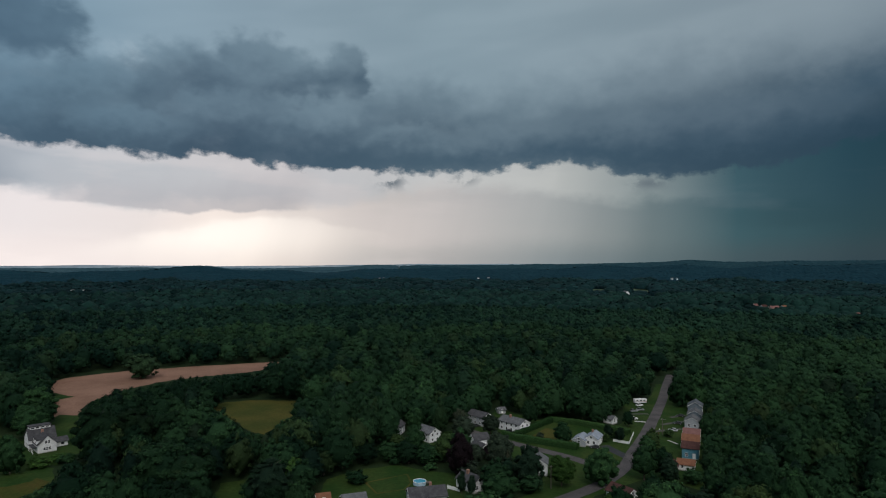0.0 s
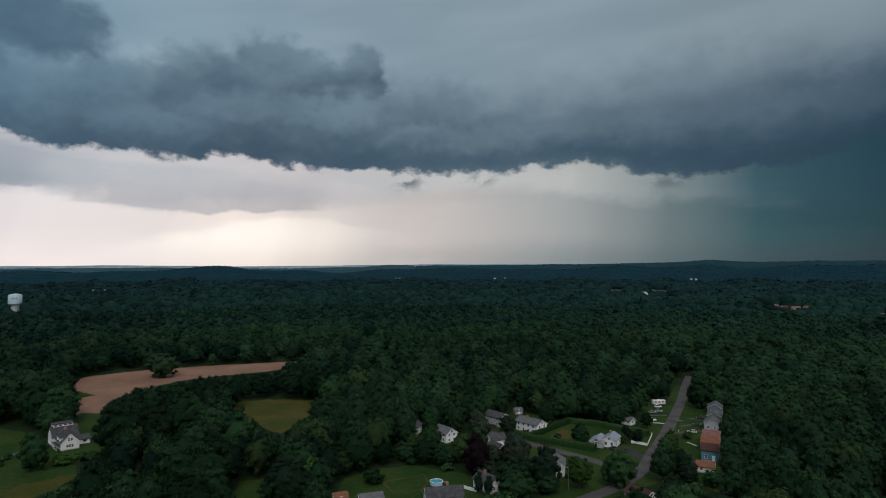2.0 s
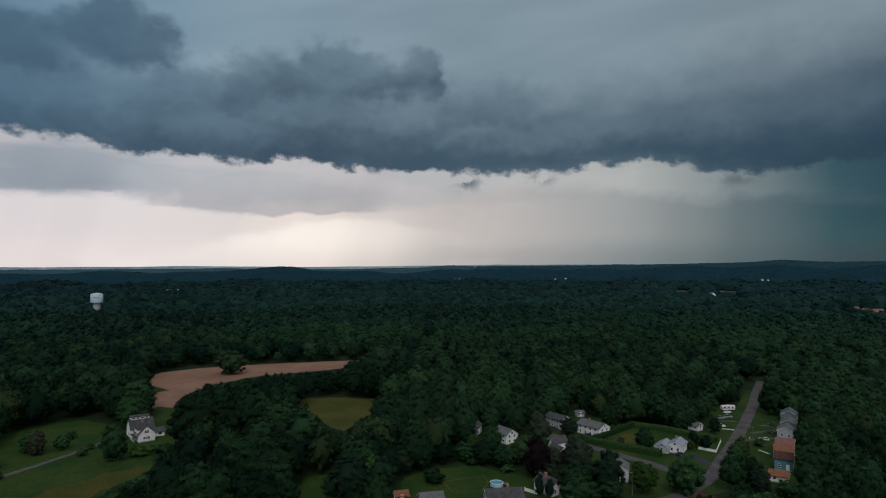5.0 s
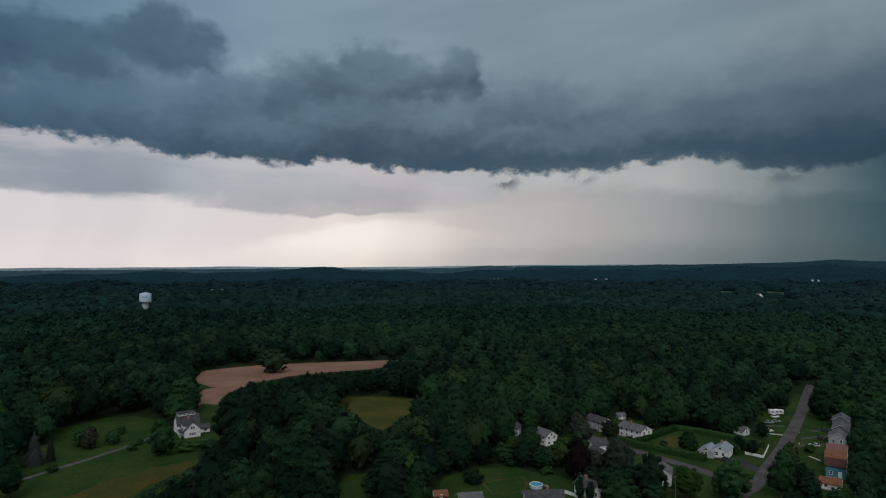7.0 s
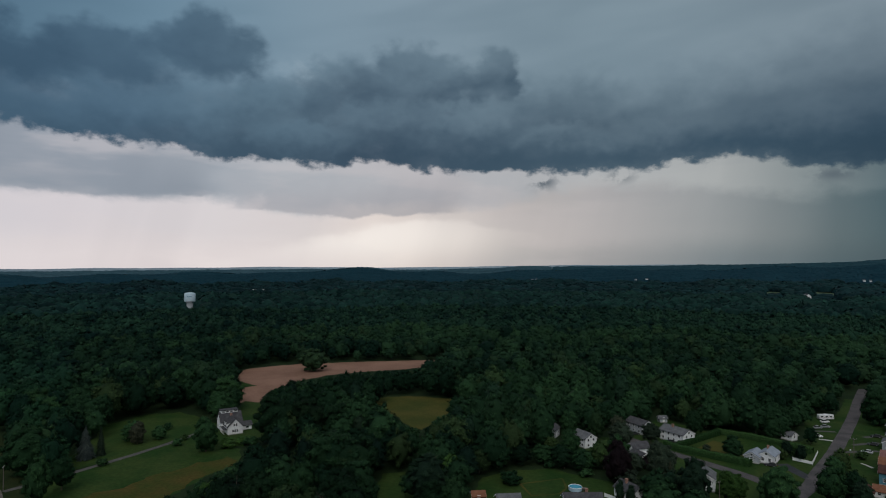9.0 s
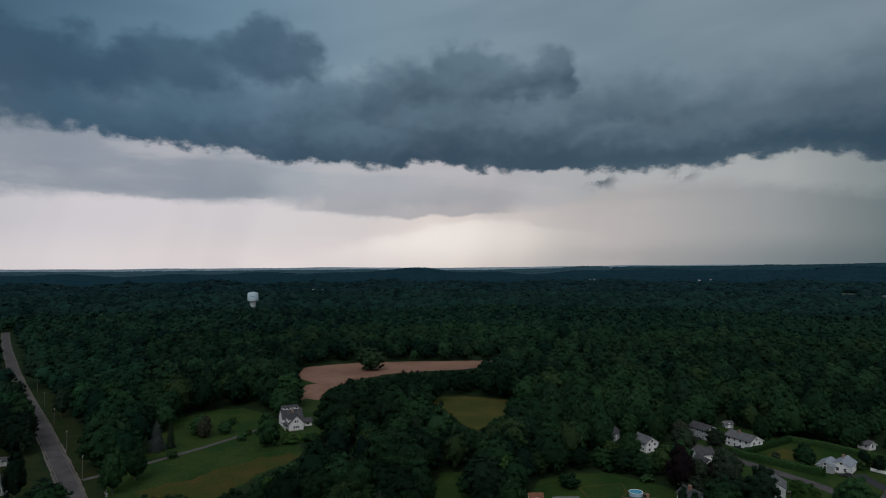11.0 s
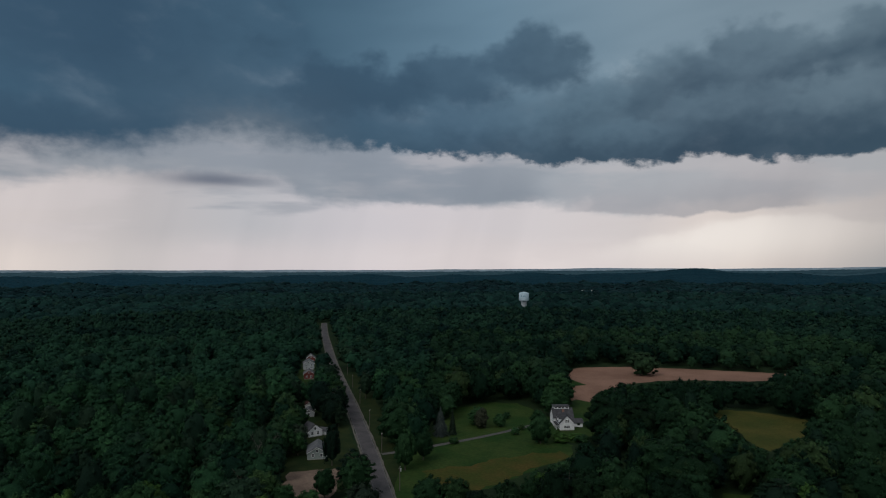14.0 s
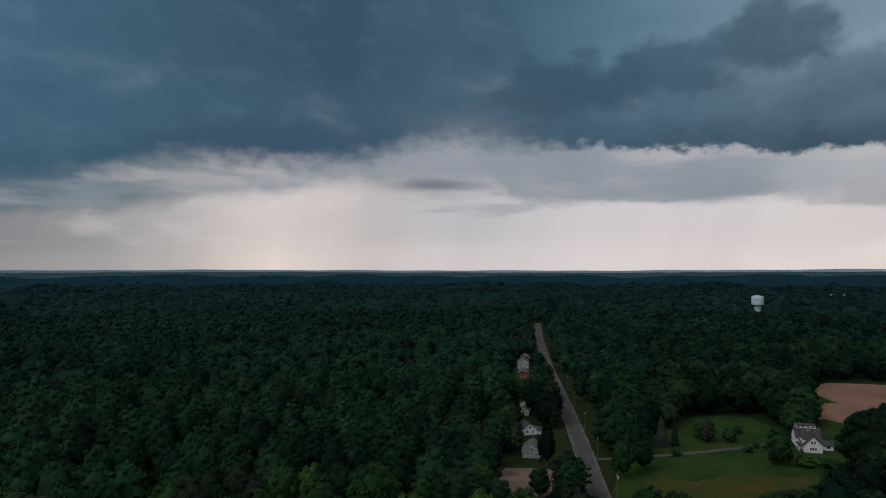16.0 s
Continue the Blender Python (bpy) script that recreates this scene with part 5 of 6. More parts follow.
def house(x, y, turn, length, width, eave, rise, wall, roof, label, front=2, side=3, storeys=1, chimney=False, gable_window=True, door="y-", group="", base=CONCRETE):
    """A gabled house; its ridge runs along its own x."""
    t = thing("house", x, y, turn, 0, label, "house", group)
    hx, hy = length / 2, width / 2
    sill, step, pane_tall = (1.25, 2.6, 1.3) if storeys == 1 or eave > 6 else (0.95, 2.25, 1.1)
    part("foundation", box(bmesh.new(), -hx + 0.04, hx - 0.04, -hy + 0.04, hy - 0.04, -0.3, 0.5), base, t)
    part("wall", prism(bmesh.new(), -hx, hx, hy, eave, rise, 0.4), wall, t)
    part("roof", gable_roof(bmesh.new(), -hx, hx, hy, eave, rise), roof, t)
    for end in ("x-", "x+"):
        s = -1 if end == "x-" else 1
        for level in range(storeys):
            for i in range(front):
                window(t, s * hx, (i + 0.5) / front * width * 0.86 - hy * 0.86, sill + level * step, end, 1.0, pane_tall)
        if gable_window:
            window(t, s * hx, 0, eave + rise * 0.12, end, 0.9, min(1.1, rise * 0.5))
    for wall_side in ("y-", "y+"):
        s = -1 if wall_side == "y-" else 1
        for level in range(storeys):
            for i in range(side):
                if level == 0 and wall_side == door and i == side // 2:
                    window(t, (i + 0.5) / side * length * 0.9 - hx * 0.9, s * hy, 0.5, wall_side, 1.0, 2.05, True)
                else:
                    window(t, (i + 0.5) / side * length * 0.9 - hx * 0.9, s * hy, sill + level * step, wall_side, 1.0, pane_tall)
    # white verge boards along the gables
    for s in (-1, 1):
        bm = bmesh.new()
        for side_y in (-1, 1):
            p = [(side_y * (hy + 0.4), eave - 0.4 * rise / hy - 0.16), (0, eave + rise - 0.16), (0, eave + rise + 0.04), (side_y * (hy + 0.4), eave - 0.4 * rise / hy + 0.04)]
            ends = [[bm.verts.new((xx, *q)) for q in p] for xx in (s * (hx + 0.46), s * (hx + 0.5))]
            bm.faces.new(ends[0])
            bm.faces.new(ends[1][::-1])
            for i in range(4):
                bm.faces.new((ends[0][i], ends[0][(i + 1) % 4], ends[1][(i + 1) % 4], ends[1][i]))
        part("verge_board", bm, TRIM, t)
    if chimney:
        bm = box(bmesh.new(), -0.45, 0.45, -0.4, 0.4, eave, eave + rise + 1.1)
        box(bm, -0.52, 0.52, -0.47, 0.47, eave + rise + 1.1, eave + rise + 1.25)
        bmesh.ops.translate(bm, verts=bm.verts, vec=(length * 0.12, width * 0.1, 0))
        part("chimney", bm, BRICK, t)
    return t


ALONG = math.degrees(math.atan2(121, 56))     # the street's heading
ROW = "houses along the street"
house(109.3, 280, ALONG - 90, 6.8, 7.0, 4.7, 2.0, TEAL, ROOF_BROWN, "teal-sided house with a brown shingle roof", 2, 2, 1, gable_window=False, group=ROW)
house(114.2, 292.3, ALONG - 90, 7.2, 7.0, 4.5, 2.0, TAN, ROOF_RED, "tan house with an orange-brown shingle roof", 2, 2, 1, gable_window=False, group=ROW)
house(118.8, 303, ALONG - 90, 7.0, 6.6, 4.5, 2.0, BARN, ROOF_PINK, "brick-red house with a faded pinkish roof", 2, 2, 1, gable_window=False, group=ROW)
house(129.8, 330.3, ALONG, 7.5, 7.0, 4.0, 2.1, GREY, ROOF_GREY, "grey house with a light grey shingle roof", 2, 3, 1, gable_window=False, group=ROW)
house(137.2, 345.4, ALONG, 7.5, 7.0, 4.0, 2.1, SLATE, ROOF_GREY, "grey-sided house with a grey shingle roof", 2, 3, 1, gable_window=False, group=ROW)
house(145.1, 364.6, ALONG, 8.5, 7.6, 4.2, 2.3, SLATE, ROOF_SLATE, "slate-blue house with a blue-grey roof", 2, 3, 1, gable_window=False, group=ROW)
house(152.0, 358.0, ALONG - 90, 6.5, 6, 3.2, 0.6, SLATE, ROOF_DARK, "low slate-blue annexe with a nearly flat roof", 2, 2, 1, gable_window=False, group=ROW)
house(101.0, 263.5, ALONG - 90, 6.5, 5, 2.6, 1.5, WHITE, ROOF_RED, "low white house with a red-brown roof", 1, 2, 1, group=ROW)
house(94.8, 262.5, ALONG, 5.5, 4.5, 2.5, 1.3, TAN, ROOF_BROWN, "low tan garage with a brown roof", 1, 2, 1, gable_window=False, group=ROW)
house(64.8, 229, ALONG + 60, 9, 7, 3.2, 2.0, WHITE, ROOF_BROWN, "small white house with a brown roof", 1, 2, 1)
# the split house behind the hedge
house(65.3, 299.3, 63, 8.5, 6.0, 2.9, 1.6, GREY, ROOF_BLUE, "pale grey split-level house with a blue-grey roof", 1, 3, 1, base=CONCRETE)
house(71.2, 299.6, 63, 9.5, 6.2, 3.6, 1.7, WHITE, ROOF_BLUE, "white gabled house wing with a blue-grey roof", 2, 3, 1, chimney=True)
house(36.5, 323.5, 43 + 90, 14, 8, 4.6, 2.0, WHITE, ROOF_GREY, "two-storey white house with a grey roof", 2, 4, 2, chimney=True)
house(20, 336.5, 130, 12, 7.2, 4.6, 1.9, GREY, ROOF_DARK, "two-storey grey house with a dark roof", 2, 3, 2)
house(-23, 317, 75, 9, 6.5, 4.0, 2.0, GREY, ROOF_DARK, "grey house half hidden among trees", 2, 3, 1)
house(-6.5, 305, 130, 9.5, 6.8, 4.4, 2.2, WHITE, ROOF_GREY, "white gabled house with a grey roof among trees", 2, 3, 2)
house(17.0, 283.5, 120, 8.0, 6.4, 3.2, 2.0, WHITE, ROOF_DARK, "white house with a dark roof behind a copper beech", 2, 3, 1)
house(17, 294, 30, 8, 6, 4.2, 2.0, WHITE, ROOF_DARK, "taller white house wing with a dark roof", 2, 2, 1)
house(39.5, 259, 80, 9, 6.5, 4.8, 1.8, WHITE, ROOF_GREY, "narrow white house behind a spruce", 2, 2, 2)
house(11.0, 240, 130, 9.5, 6.5, 3.6, 2.2, WHITE, ROOF_DARK, "white gabled house with a charcoal roof", 2, 3, 1, chimney=True)
house(-5.5, 225.8, 14, 13, 7.5, 3.4, 2.3, GREY, ROOF_DARK, "grey house with a charcoal roof below the pool", 2, 3, 1, chimney=True)
house(-30.7, 221.4, 20, 8, 6.5, 3.0, 1.7, TAN, ROOF_GREY, "low house with a grey-brown roof", 1, 2, 1)
house(-42, 225, 20, 4.5, 3.6, 2.3, 1.2, BARN, ROOF_RED, "small red garden shed", 1, 1, 1, gable_window=False)
house(89.5, 339, 130, 5.6, 4.4, 2.6, 1.5, WHITE, ROOF_GREY, "small white house with a grey roof at the wood's edge", 1, 2, 1)
house(33.2, 360, 20, 4.2, 3.4, 2.2, 1.1, GREY, ROOF_GREY, "small pale grey garden shed", 1, 1, 1, gable_window=False)
house(123.5, 293, ALONG, 4, 4, 2.4, 1.2, BARN, ROOF_RED, "small red wooden shed", 1, 1, 1, gable_window=False)
# beside the straight road
house(-235, 171, 142, 12, 8.6, 3.0, 2.5, SAGE, ROOF_GREY, "sage-green bungalow with white gable trim and a grey roof", 2, 3, 1)
house(-266, 190, 165, 9.5, 7, 3.2, 2.6, WHITE, ROOF_DARK, "white gabled cottage with a dark grey roof", 2, 3, 1)
house(-262.5, 194.5, 28, 4.0, 3.4, 2.4, 1.0, WHITE, ROOF_DARK, "small white lean-to wing with a dark roof", 1, 1, 1, gable_window=False)
house(-301, 213, 145, 8, 6, 2.8, 1.6, GREY, ROOF_GREY, "grey garage with a grey roof", 1, 2, 1)
house(-314, 224, 145, 9, 7, 3.4, 2.2, WHITE, ROOF_BROWN, "pale house with a brown roof among pines", 2, 2, 1)
house(-400, 283, 145, 9, 7.5, 4.2, 2.6, BARN, ROOF_GREY, "red barn-like house with white trim", 2, 3, 1)
house(-437, 309, 145, 11, 9, 5.0, 2.6, GREY, ROOF_GREY, "grey house with a pale roof", 2, 3, 2)
house(-464, 330, 145, 9, 7.5, 4.4, 2.8, BARN, ROOF_GREY, "red barn with a pale roof", 2, 3, 1)


def farmhouse(x, y, turn):
    """White farmhouse: gabled front, dormers, a cross-gabled rear block under a clerestory, a low wing."""
    t = thing("farmhouse", x, y, turn, 0, "large white farmhouse with charcoal roofs, dormers and a low side wing", "house")
    part("foundation", box(bmesh.new(), -4.5, 13.3, -3.6, 3.6, -0.3, 0.5), CONCRETE, t)
    part("wall", prism(bmesh.new(), -4.6, 5.0, 3.7, 3.7, 3.7, 0.4), WHITE, t, "white gabled front block")
    part("roof", gable_roof(bmesh.new(), -4.6, 5.0, 3.7, 3.7, 3.7, 0.3), ROOF_DARK, t, "weathered blue-grey shingle roof")
    rear = part("wall", prism(bmesh.new(), -5.6, 5.0, 4.4, 4.4, 4.0, 0.4), WHITE, t, "white rear block")
    rear_roof = part("roof", gable_roof(bmesh.new(), -5.6, 5.0, 4.4, 4.4, 4.0, 0.35), ROOF_DARK, t, "charcoal shingle roof")
    for ob in (rear, rear_roof):
        ob.matrix_basis = pose(9.2, 0, 0, 0, 0, 90)
    clerestory = part("clerestory", box(bmesh.new(), 8.6, 12.6, -4.2, 4.0, 6.6, 9.3), WHITE, t, "white clerestory storey with a band of windows")
    part("cap_roof", box(bmesh.new(), 8.2, 13.0, -4.6, 4.4, 9.32, 9.6, 0.05), ROOF_DARK, clerestory)
    for yy in (-3.0, -1.0, 1.0, 3.0):
        window(t, 8.6, yy, 8.45, "x-", 1.3, 0.6)
    wing = part("wing_wall", prism(bmesh.new(), -3.0, 3.0, 2.8, 2.5, 1.4, 0.3), WHITE, t, "low white side wing")
    wing_roof = part("wing_roof", gable_roof(bmesh.new(), -3.0, 3.0, 2.8, 2.5, 1.4), ROOF_DARK, t)
    for ob in (wing, wing_roof):
        ob.matrix_basis = pose(4.0, -6.6, 0, 0, 0, 90)
    window(t, 1.2, -7.4, 1.1, "x-", 1.4, 1.0)
    porch = part("porch_roof", box(bmesh.new(), -3.6, 4.2, 3.7, 5.5, 2.55, 2.8, 0.04), ROOF_DARK, t)
    for xx in (-3.4, -0.9, 1.6, 4.0):
        part("post", tube(bmesh.new(), (xx, 5.3, 0.2), (xx, 5.3, 2.55), 0.09, 0.09, 6), TRIM, porch)
    for xx in (-2.0, 1.8):
        dormer = part("dormer", prism(bmesh.new(), -1.6, 1.6, 1.0, 1.5, 1.0, -0.8), WHITE, t)
        part("dormer_roof", gable_roof(bmesh.new(), -1.6, 1.6, 1.0, 1.5, 1.0, 0.25, 0.14), ROOF_DARK, dormer)
        dormer.matrix_basis = pose(xx, 2.2, 4.2, 0, 0, 90)
        window(dormer, 1.6, 0, 0.2, "x+", 0.9, 1.0)
    for yy in (-0.9, 0.1, 1.1):
        window(t, -4.6, yy, 1.3, "x-", 0.8, 1.2)
    for yy in (-0.55, 0.55):
        window(t, -4.6, yy, 4.1, "x-", 0.8, 1.3)
    for xx in (-3.4, -1.2, 1.2, 3.4):
        window(t, xx, 3.7, 0.9, "y+", 0.9, 1.5)
    for xx in (7.0, 9.5, 12.0):
        window(t, xx, 5.0, 1.2, "y+", 0.9, 1.4)
        window(t, xx, -5.6, 1.2, "y-", 0.9, 1.4)
    part("chimney", box(bmesh.new(), 4.2, 5.0, -0.5, 0.5, 6.0, 8.6), BRICK, t)
    return t


farmhouse(-178.5, 286.0, 135)


# ---- fences, hedge, pool, poles, tower ----
def hedge(name, points, width, tall, label):
    """A clipped hedge: a rounded box along a line, covered with leaf sprays."""
    rng = np.random.default_rng(4)
    line = spline(points, 1.0)
    vs, qs, ls, n = [], [], [], 0
    prof = np.array([[-0.5, 0], [-0.52, 0.6], [-0.4, 0.95], [0, 1.02], [0.4, 0.95], [0.52, 0.6], [0.5, 0]]) * [width, tall]
    for i, p in enumerate(line):
        d = (line[min(i + 1, len(line) - 1)] - line[max(i - 1, 0)]).normalized()
        s = rng.uniform(0.9, 1.08)
        vs.append(np.stack([p.x - d.y * prof[:, 0] * s, p.y + d.x * prof[:, 0] * s, prof[:, 1] * s], -1))
        if i:
            k = np.arange(6)
            qs.append(np.stack([n - 7 + k, n - 6 + k, n + 1 + k, n + k], -1))
            m = 16
            pick = rng.integers(1, 6, m)
            nrm = np.stack([-d.y * prof[pick, 0], d.x * prof[pick, 0], (prof[pick, 1] - tall * 0.6)], -1)
            v, q = sprays(rng, vs[-1][pick] + rng.normal(0, 0.3, (m, 3)) * [1, 1, 0.4], nrm, 0.34)
            vs.append(v)
            ls.append(q + n + 7)
            # keep ring and sprays apart in the count
            vs.append(vs[-2])
            n += 7 + len(v)
        n += 7
    me = mesh_np(name, np.concatenate(vs), quads=np.concatenate(qs), mats=[HEDGE], loose=np.concatenate(ls))
    return tagged(new(name, me), label, "hedge")


hedge("hedge", [(30, 312), (36.3, 305.5), (50, 297), (62, 290)], 2.6, 3.0, "tall clipped green hedge along the side street")
hedge("hedge", [(34, 309), (46, 325), (58, 340)], 2.6, 2.8, "clipped green hedge between two gardens")
hedge("hedge", [(58, 341), (69.6, 336), (82, 326), (93, 316)], 2.6, 2.8, "clipped green hedge behind the split-level house")
sheet("bare_garden", [(40, 308), (50, 300), (60, 296), (62, 306), (60, 322), (54, 328)], MEADOW, 0.06, "dry brown patch of garden inside the hedge", "garden", 0.8, 16)


def picket_fence(points, label):
    t = thing("picket_fence", *points[0], 0, 0, label, "fence")
    for (x0, y0), (x1, y1) in zip(points, points[1:]):
        length, turn = math.hypot(x1 - x0, y1 - y0), math.degrees(math.atan2(y1 - y0, x1 - x0))
        m = pose(x0 - points[0][0], y0 - points[0][1], 0, 0, 0, turn)
        n = int(length / 2.2)
        for i in range(n + 1):
            part("post", box(bmesh.new(), -0.07, 0.07, -0.07, 0.07, -0.1, 1.5), TRIM, t).matrix_basis = m @ pose(length * i / n, 0, 0)
        for i in range(n):
            part("panel", box(bmesh.new(), 0.07, length / n - 0.07, -0.02, 0.02, 0.12, 1.35), TRIM, t).matrix_basis = m @ pose(length * i / n, 0, 0)
    return t


picket_fence([(81.5, 303.5), (87.8, 299), (95.5, 317.5)], "white panelled fence round a corner garden")
picket_fence([(2, 240), (6.5, 236.5)], "short white panelled fence beside the pool garden")

pool = thing("swimming_pool", -8.6, 244.5, 0, 0, "round above-ground pool of bright blue water", "pool")
bm = bmesh.new()
bmesh.ops.create_cone(bm, cap_ends=False, segments=28, radius1=2.5, radius2=2.5, depth=1.3, matrix=Matrix.Translation((0, 0, 0.65)))
part("pool_wall", bm, POOL_WALL, pool)
bm = bmesh.new()
bmesh.ops.create_circle(bm, cap_ends=True, segments=28, radius=2.46, matrix=Matrix.Translation((0, 0, 1.12)))
part("water", bm, WATER, pool)
bm = bmesh.new()
for i in range(28):
    a, b = (2 * math.pi * (i + s) / 28 for s in (0, 1))
    tube(bm, (2.52 * math.cos(a), 2.52 * math.sin(a), 1.32), (2.52 * math.cos(b), 2.52 * math.sin(b), 1.32), 0.09, 0.09, 5)
part("rim", bm, TRIM, pool)
ladder = part("deck", box(bmesh.new(), 2.5, 4.4, -1.2, 0.8, 0.9, 1.05), POLE_WOOD, pool)
for xx, yy in ((3.1, -1.0), (4.2, -1.0), (3.1, 0.6), (4.2, 0.6)):
    part("leg", box(bmesh.new(), xx - 0.06, xx + 0.06, yy - 0.06, yy + 0.06, 0, 0.9), POLE_WOOD, ladder)

PLOT = [(-29.5, 246), (-14, 256), (-11.8, 246), (-13.8, 239), (-24, 234.5)]
sheet("vegetable_plot", PLOT, GRASS, 0.05, "green vegetable plot inside a mown border", "garden", 0.4, 18)
for p, q in zip(PLOT, PLOT[1:] + PLOT[:1]):
    ribbon("garden_edge", [p, ((p[0] + q[0]) / 2, (p[1] + q[1]) / 2), q], 0.9, MEADOW, 0.07, "worn yellowish path round a vegetable plot", "path", shake=0.2)


def utility_pole(x, y, tall, turn, transformer=False, arm=True):
    t = thing("utility_pole", x, y, turn, 0, "weathered wooden utility pole" + (" with a grey transformer" if transformer else ""), "pole", "roadside poles")
    part("pole", tube(bmesh.new(), (0, 0, -0.3), (0, 0, tall), 0.17, 0.12, 8), POLE_WOOD, t)
    if arm:
        part("crossarm", box(bmesh.new(), -1.2, 1.2, -0.06, 0.06, tall - 0.7, tall - 0.55), POLE_WOOD, t)
        for xx in (-1.1, -0.4, 0.4, 1.1):
            part("insulator", tube(bmesh.new(), (xx, 0, tall - 0.55), (xx, 0, tall - 0.35), 0.06, 0.04, 6), TRIM, t)
    if transformer:
        bm = tube(bmesh.new(), (0, -0.42, tall - 2.0), (0, -0.42, tall - 0.9), 0.3, 0.3, 10)
        tube(bm, (0, -0.42, tall - 0.9), (0, -0.42, tall - 0.75), 0.3, 0.1, 10)
        part("transformer", bm, STEEL, t)
    return t


for px, py, tall, tr in ((-175.7, 165.5, 9.2, True), (-216.5, 192.8, 9.2, False), (-256, 219.5, 9.2, False), (-303, 252, 9.0, False), (-347, 282, 9.0, False), (-391, 312.5, 9.0, False)):
    utility_pole(px, py, tall, 124, tr)
utility_pole(41, 240, 9.0, 30)
utility_pole(109, 315, 8.5, 155)
utility_pole(146, 399, 8.5, 155)


def water_tower(x, y):
    """A wide tank with a domed top on a narrower drum."""
    t = thing("water_tower", x, y, 0, 0, "pale blue water tower tank on a white drum above the trees", "water tower")

    def lathe(profile, mat, name, label=""):
        bm = bmesh.new()
        rings = [[bm.verts.new((r * math.cos(a), r * math.sin(a), z)) for a in np.linspace(0, 2 * math.pi, 33)[:-1]] for r, z in profile]
        for a, b in zip(rings, rings[1:]):
            for i in range(32):
                bm.faces.new((a[i], a[(i + 1) % 32], b[(i + 1) % 32], b[i]))
        bm.faces.new(rings[-1])
        return part(name, bm, mat, t, label, True)

    lathe([(4.9, 0), (4.9, 22.8), (5.4, 23.7)], DRUM, "drum", "white cylindrical drum")
    lathe([(5.4, 23.6), (7.6, 24.1), (8.3, 24.7), (8.5, 25.4), (8.5, 36.9), (8.0, 37.5), (5.9, 38.2), (2.9, 38.9), (0.4, 39.1)], TANK, "tank", "pale blue tank")
    lathe([(8.5, 25.2), (8.62, 25.3), (8.62, 25.6), (8.5, 25.7)], STEEL, "girdle")
    lathe([(0.5, 39.0), (0.5, 39.8), (0.2, 40.0)], STEEL, "vent")
    for k in range(6):
        a = math.radians(k * 60)
        part("rail_post", tube(bmesh.new(), (5.6 * math.cos(a), 5.6 * math.sin(a), 38.4), (5.6 * math.cos(a), 5.6 * math.sin(a), 39.5), 0.06, 0.06, 5), STEEL, t)
    # writing on the tank that cannot be read: dark bars round its side
    for k, wide in ((0, 1.6), (1, 1.2), (2, 1.5)):
        a = math.atan2(-y, -x) - 0.42 + k * 0.3
        bm = box(bmesh.new(), -wide / 2, wide / 2, -0.05, 0.05, -0.9, 0.9)
        bm.transform(Matrix.Translation((8.53 * math.cos(a), 8.53 * math.sin(a), 32.6)) @ Matrix.Rotation(a + math.pi / 2, 4, "Z"))
        part("lettering_bar", bm, TEAL, t)
    return t


water_tower(-1080 * math.sin(radians(35.52)), 1080 * math.cos(radians(35.52)))


# ---- vehicles ----
def paint(name, c):
    return coat(name, c, tuple(k * 0.92 for k in c), 1.0, 0.28, specular=0.5)


PAINTS = {"white": paint("white_car_paint", (0.72, 0.72, 0.72)), "black": paint("black_car_paint", (0.02, 0.02, 0.022)), "grey": paint("grey_car_paint", (0.2, 0.21, 0.22)),
          "silver": paint("silver_car_paint", (0.45, 0.46, 0.48)), "blue": paint("blue_car_paint", (0.05, 0.09, 0.16))}


def loft(bm, rows):
    """Rows of (x, half width, low, high), skinned into one closed body."""
    rings = [[bm.verts.new((x, w, lo)), bm.verts.new((x, w, (lo + hi) / 2)), bm.verts.new((x, w * 0.9, hi)), bm.verts.new((x, -w * 0.9, hi)), bm.verts.new((x, -w, (lo + hi) / 2)), bm.verts.new((x, -w, lo))] for x, w, lo, hi in rows]
    for a, b in zip(rings, rings[1:]):
        for i in range(6):
            bm.faces.new((a[i], a[(i + 1) % 6], b[(i + 1) % 6], b[i]))
    bm.faces.new(rings[0])
    bm.faces.new(rings[-1][::-1])
    return bm


